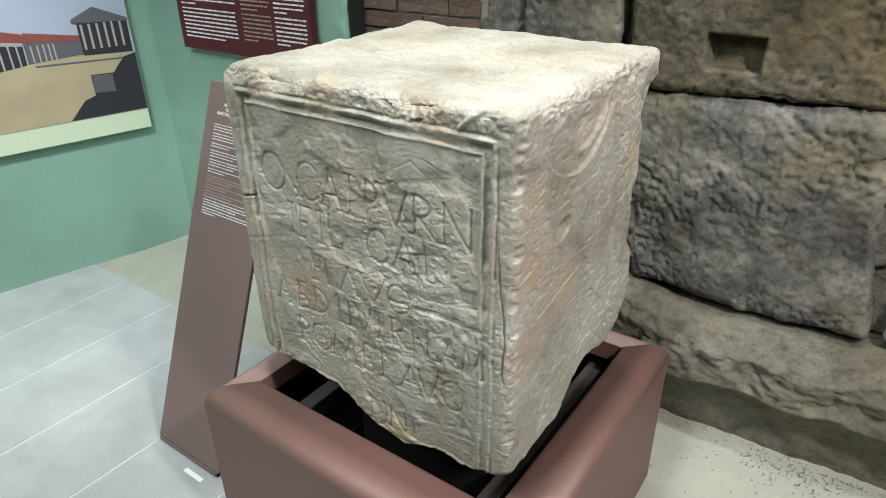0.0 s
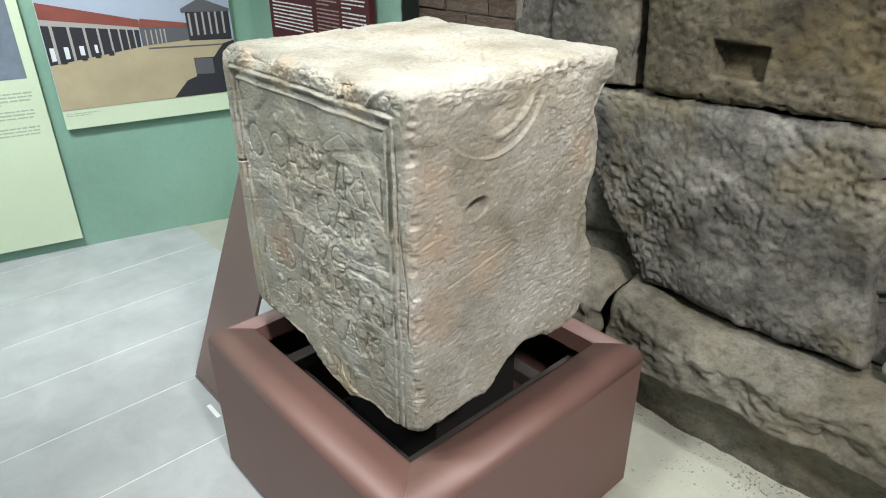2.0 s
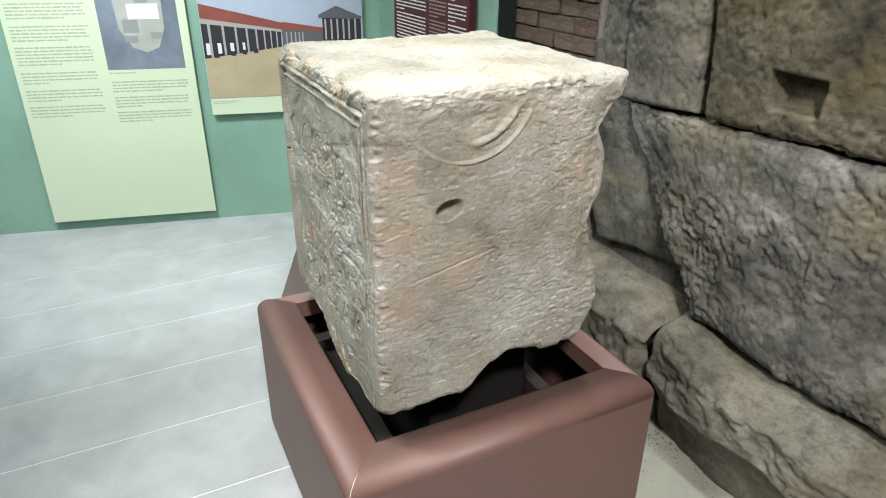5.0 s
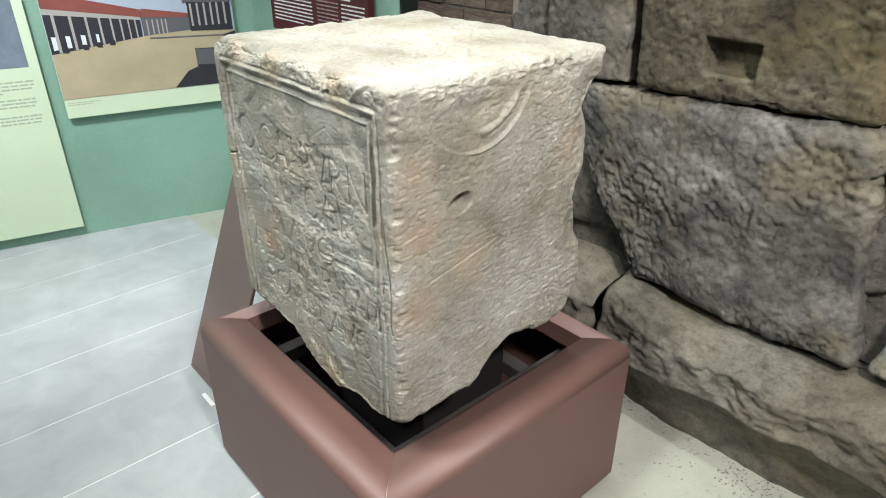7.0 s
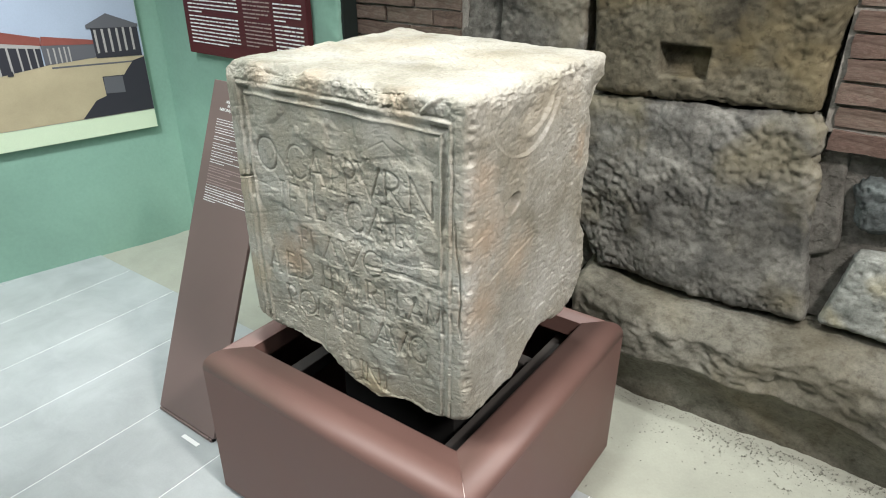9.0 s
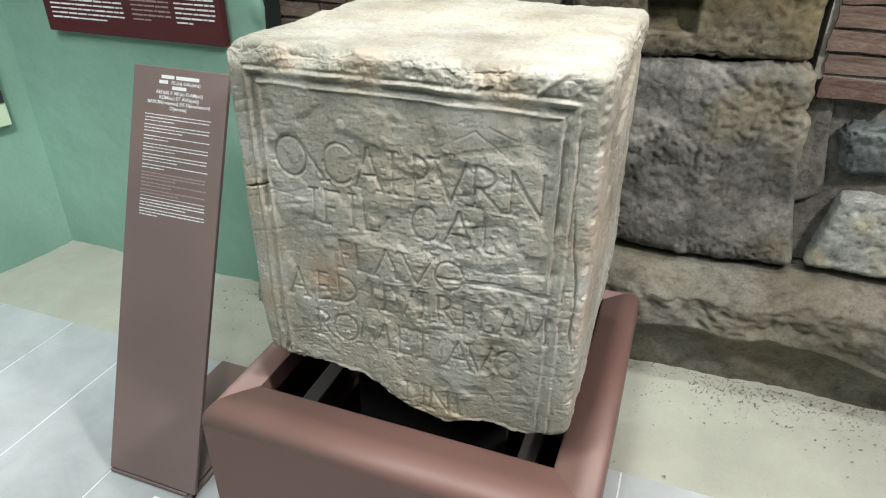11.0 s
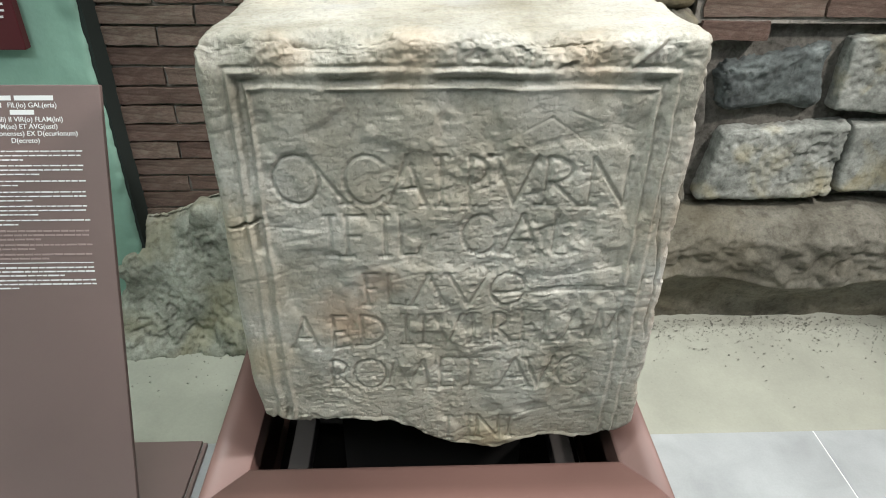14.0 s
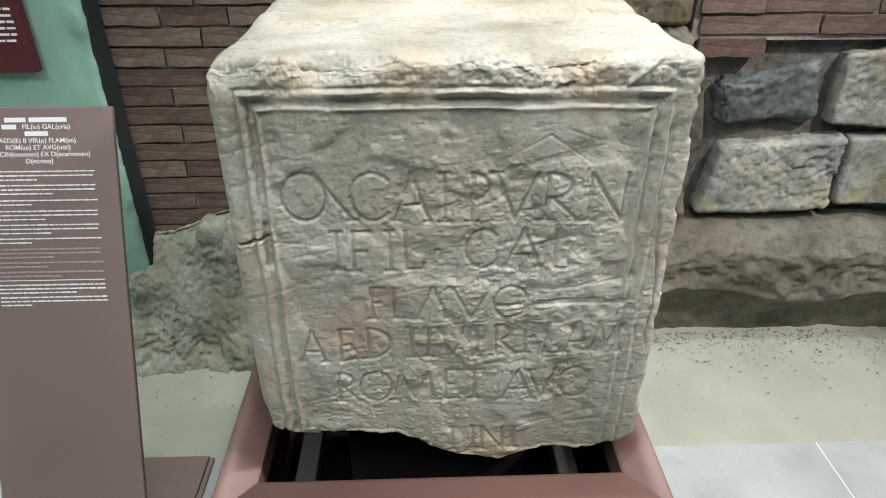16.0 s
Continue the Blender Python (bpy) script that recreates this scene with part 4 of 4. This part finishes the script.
for u in (0.455, 0.478, 0.499, 0.518, 0.535):
    printed("column", [(u, 0.922), (u + 0.006, 0.922), (u + 0.006, 0.985), (u, 0.987)], 4, M_COL)
printed("temple", [(0.640, 0.925), (0.833, 0.918), (0.833, 1.045), (0.640, 1.052)], 3, M_SHADE)
printed("pediment", [(0.622, 1.052), (0.836, 1.042), (0.838, 1.054), (0.712, 1.108), (0.622, 1.066)], 5, M_GREYW)
for u in (0.650, 0.680, 0.710, 0.740, 0.768, 0.800):
    printed("column", [(u, 0.946), (u + 0.009, 0.946), (u + 0.009, 1.044), (u, 1.045)], 4, M_COL)
printed("kerb", [(0.458, 0.902), (0.790, 0.893), (0.790, 0.899), (0.458, 0.909)], 2, M_GREYW)
printed("dark_wall", [(0.530, 0.672), (0.600, 0.745), (0.646, 0.760), (0.646, 0.845), (0.738, 0.842), (0.760, 0.868), (0.790, 0.900), (0.840, 0.912), (0.840, 0.672)], 3, M_SHADE)
printed("wall_face", [(0.646, 0.770), (0.730, 0.765), (0.730, 0.838), (0.650, 0.842)], 4, M_GREYW)
part("caption", bars(words([(0.062, 0.20, 0.652, 0.004), (0.062, 0.16, 0.643, 0.004)], rp, 0.02, 0.004), on_wall(0.030)), M_GREYPRINT, photo)

red = thing("wall_sign", (-2.1, 1.69, 0.95), "dark red text panel with white print", "sign")
part("panel", box((-2.50, 1.662, 0.948), (-1.745, 1.69, 1.75), 0.003), M_RED, red)
FACE = Matrix.Translation((0, 1.6615, 0))
for k, (a, b, m) in enumerate(((-2.465, -2.135, M_WHITE), (-2.105, -1.945, M_FADED), (-1.925, -1.765, M_WHITE))):
    rows = []
    for top, n in ((1.62, 8), (1.50, 7), (1.39, 6), (1.295, 7), (1.185, 5), (1.105, 8)):
        rows += paragraph(rp, a, b, top, n if k == 0 or top > 1.15 else n - 1, 0.0152, 0.0055)
    tagged(part("printed_text", bars(words(rows, rp, 0.03, 0.004), FACE), m, red, "column of small print"), kind="stuff")

mark = part("floor_mark", box((-1.450, 0.698, 0.0003), (-1.372, 0.712, 0.0012)), M_WHITE)
tagged(mark, "short strip of white tape on the grey floor", "tape")

# ---------------------------------------------------------------- floor slabs
JOINTS = [-4.0, -3.62, -3.285, -2.95, -2.615, -2.28, -1.958, -1.625, -1.285, -0.943, -0.615, -0.295, 0.335, 0.67, 1.0, 1.335, 1.67, 2.0, 2.6, 3.2]
for a, b in zip(JOINTS, JOINTS[1:]):
    part("floor_slab", box((a + 0.0023, -3.2, -0.02), (b - 0.0023, TILE_EDGE - 0.001, 0.0)), M_TILE, floor)

# ---------------------------------------------------------------- bricks


def brick_mesh(seed):
    """A worn brick with uneven edges, one unit in each direction."""
    r = random.Random(seed)
    p, q = lattice(5, 1, 2)
    P = p - np.array([0.5, 0.0, 0.5])
    for row in P:
        row[0] += r.uniform(-0.014, 0.014)
        row[1] += r.uniform(0.0, 0.03)
        row[2] += r.uniform(-0.06, 0.03)
    me = grid_mesh("brick", P, q, False)
    me.materials.append(M_BRICK)
    return me


for lo, hi in (((-1.66, 1.801, 0.30), (-1.12, 1.87, 1.8)), ((-0.01, 1.803, 0.985), (0.86, 1.87, 1.8))):
    part("mortar_bed", box(lo, hi), M_BED, wall_n)
part("mortar_bed", box((-0.01, 1.842, 0.44), (0.86, 1.87, 0.985)), M_MORTAR, wall_n)
BRICKS = [brick_mesh(k) for k in range(6)]


def lay_brick(r, a, b, z, pitch, front):
    """One worn brick between a and b, its top edge a little proud of the mortar."""
    ob = new("brick", r.choice(BRICKS))
    size = (b - a - r.uniform(0.006, 0.011), 0.11, pitch - 0.008 + r.uniform(-0.003, 0.002))
    ob.matrix_world = Matrix.LocRotScale(((a + b) / 2, front + r.uniform(-0.005, 0.004), z + pitch / 2), Euler((r.uniform(-0.03, 0.03), r.uniform(-0.012, 0.012), r.uniform(-0.015, 0.015))), size)
    attach(ob, wall_n)


def brick_field(x0, x1, z0, z1, pitch, joints, front, seed):
    """Courses of long flat bricks; joints holds the upright joints of the even and the odd courses."""
    r = random.Random(seed)
    z, row = z0, 0
    while z < z1:
        cuts = [x0 + r.uniform(-0.006, 0.006)] + [j + r.uniform(-0.010, 0.010) for j in joints[row % 2]] + [x1]
        for a, b in zip(cuts, cuts[1:]):
            lay_brick(r, a, b, z, pitch, front)
        z += pitch
        row += 1


brick_field(-1.64, -1.14, 0.378, 1.75, 0.0547, ((-1.465, -1.27), (-1.35,)), 1.787, 1)
brick_field(0.0, 0.85, 1.000, 1.75, 0.058, ((0.335, 0.62), (0.18, 0.49, 0.72)), 1.790, 2)
brick_field(0.01, 0.205, 0.940, 0.99, 0.056, ((), ()), 1.788, 3)

# ---------------------------------------------------------------- crumbs on the screed


def crumbs(count, seed):
    r = random.Random(seed)
    verts, faces = [], []
    while count > 0:
        x, y = r.uniform(-1.95, 1.3), 1.74 - abs(r.gauss(0, 0.07 if r.random() < 0.8 else 0.2))
        if y < 1.25 or (-1.17 < x < -0.32 and y < 1.44) or (x < -1.2 and y > 1.64):
            continue
        count -= 1
        a = r.choice((0.0012, 0.0016, 0.0022, 0.0036)) * r.uniform(0.6, 1.3)
        z, n = 0.003 + 0.012 * max(0, min(1, (y - 1.45) / 0.3)) ** 2, len(verts)
        turn = r.uniform(0, 6.28)
        for k in range(4):
            verts.append((x + a * math.cos(turn + k * 1.57) * r.uniform(0.6, 1.4), y + a * math.sin(turn + k * 1.57) * r.uniform(0.6, 1.4), z))
        verts += [(x, y, z + a * r.uniform(0.5, 1.0)), (x, y, z - a)]
        for k in range(4):
            faces += [(n + k, n + (k + 1) % 4, n + 4), (n + (k + 1) % 4, n + k, n + 5)]
    me = bpy.data.meshes.new("crumbs")
    me.from_pydata(verts, [], faces)
    return me


tagged(part("crumbs", crumbs(3800, 7), M_CRUMB), "loose stone crumbs lying on the sandy screed", "gravel", kind="stuff")
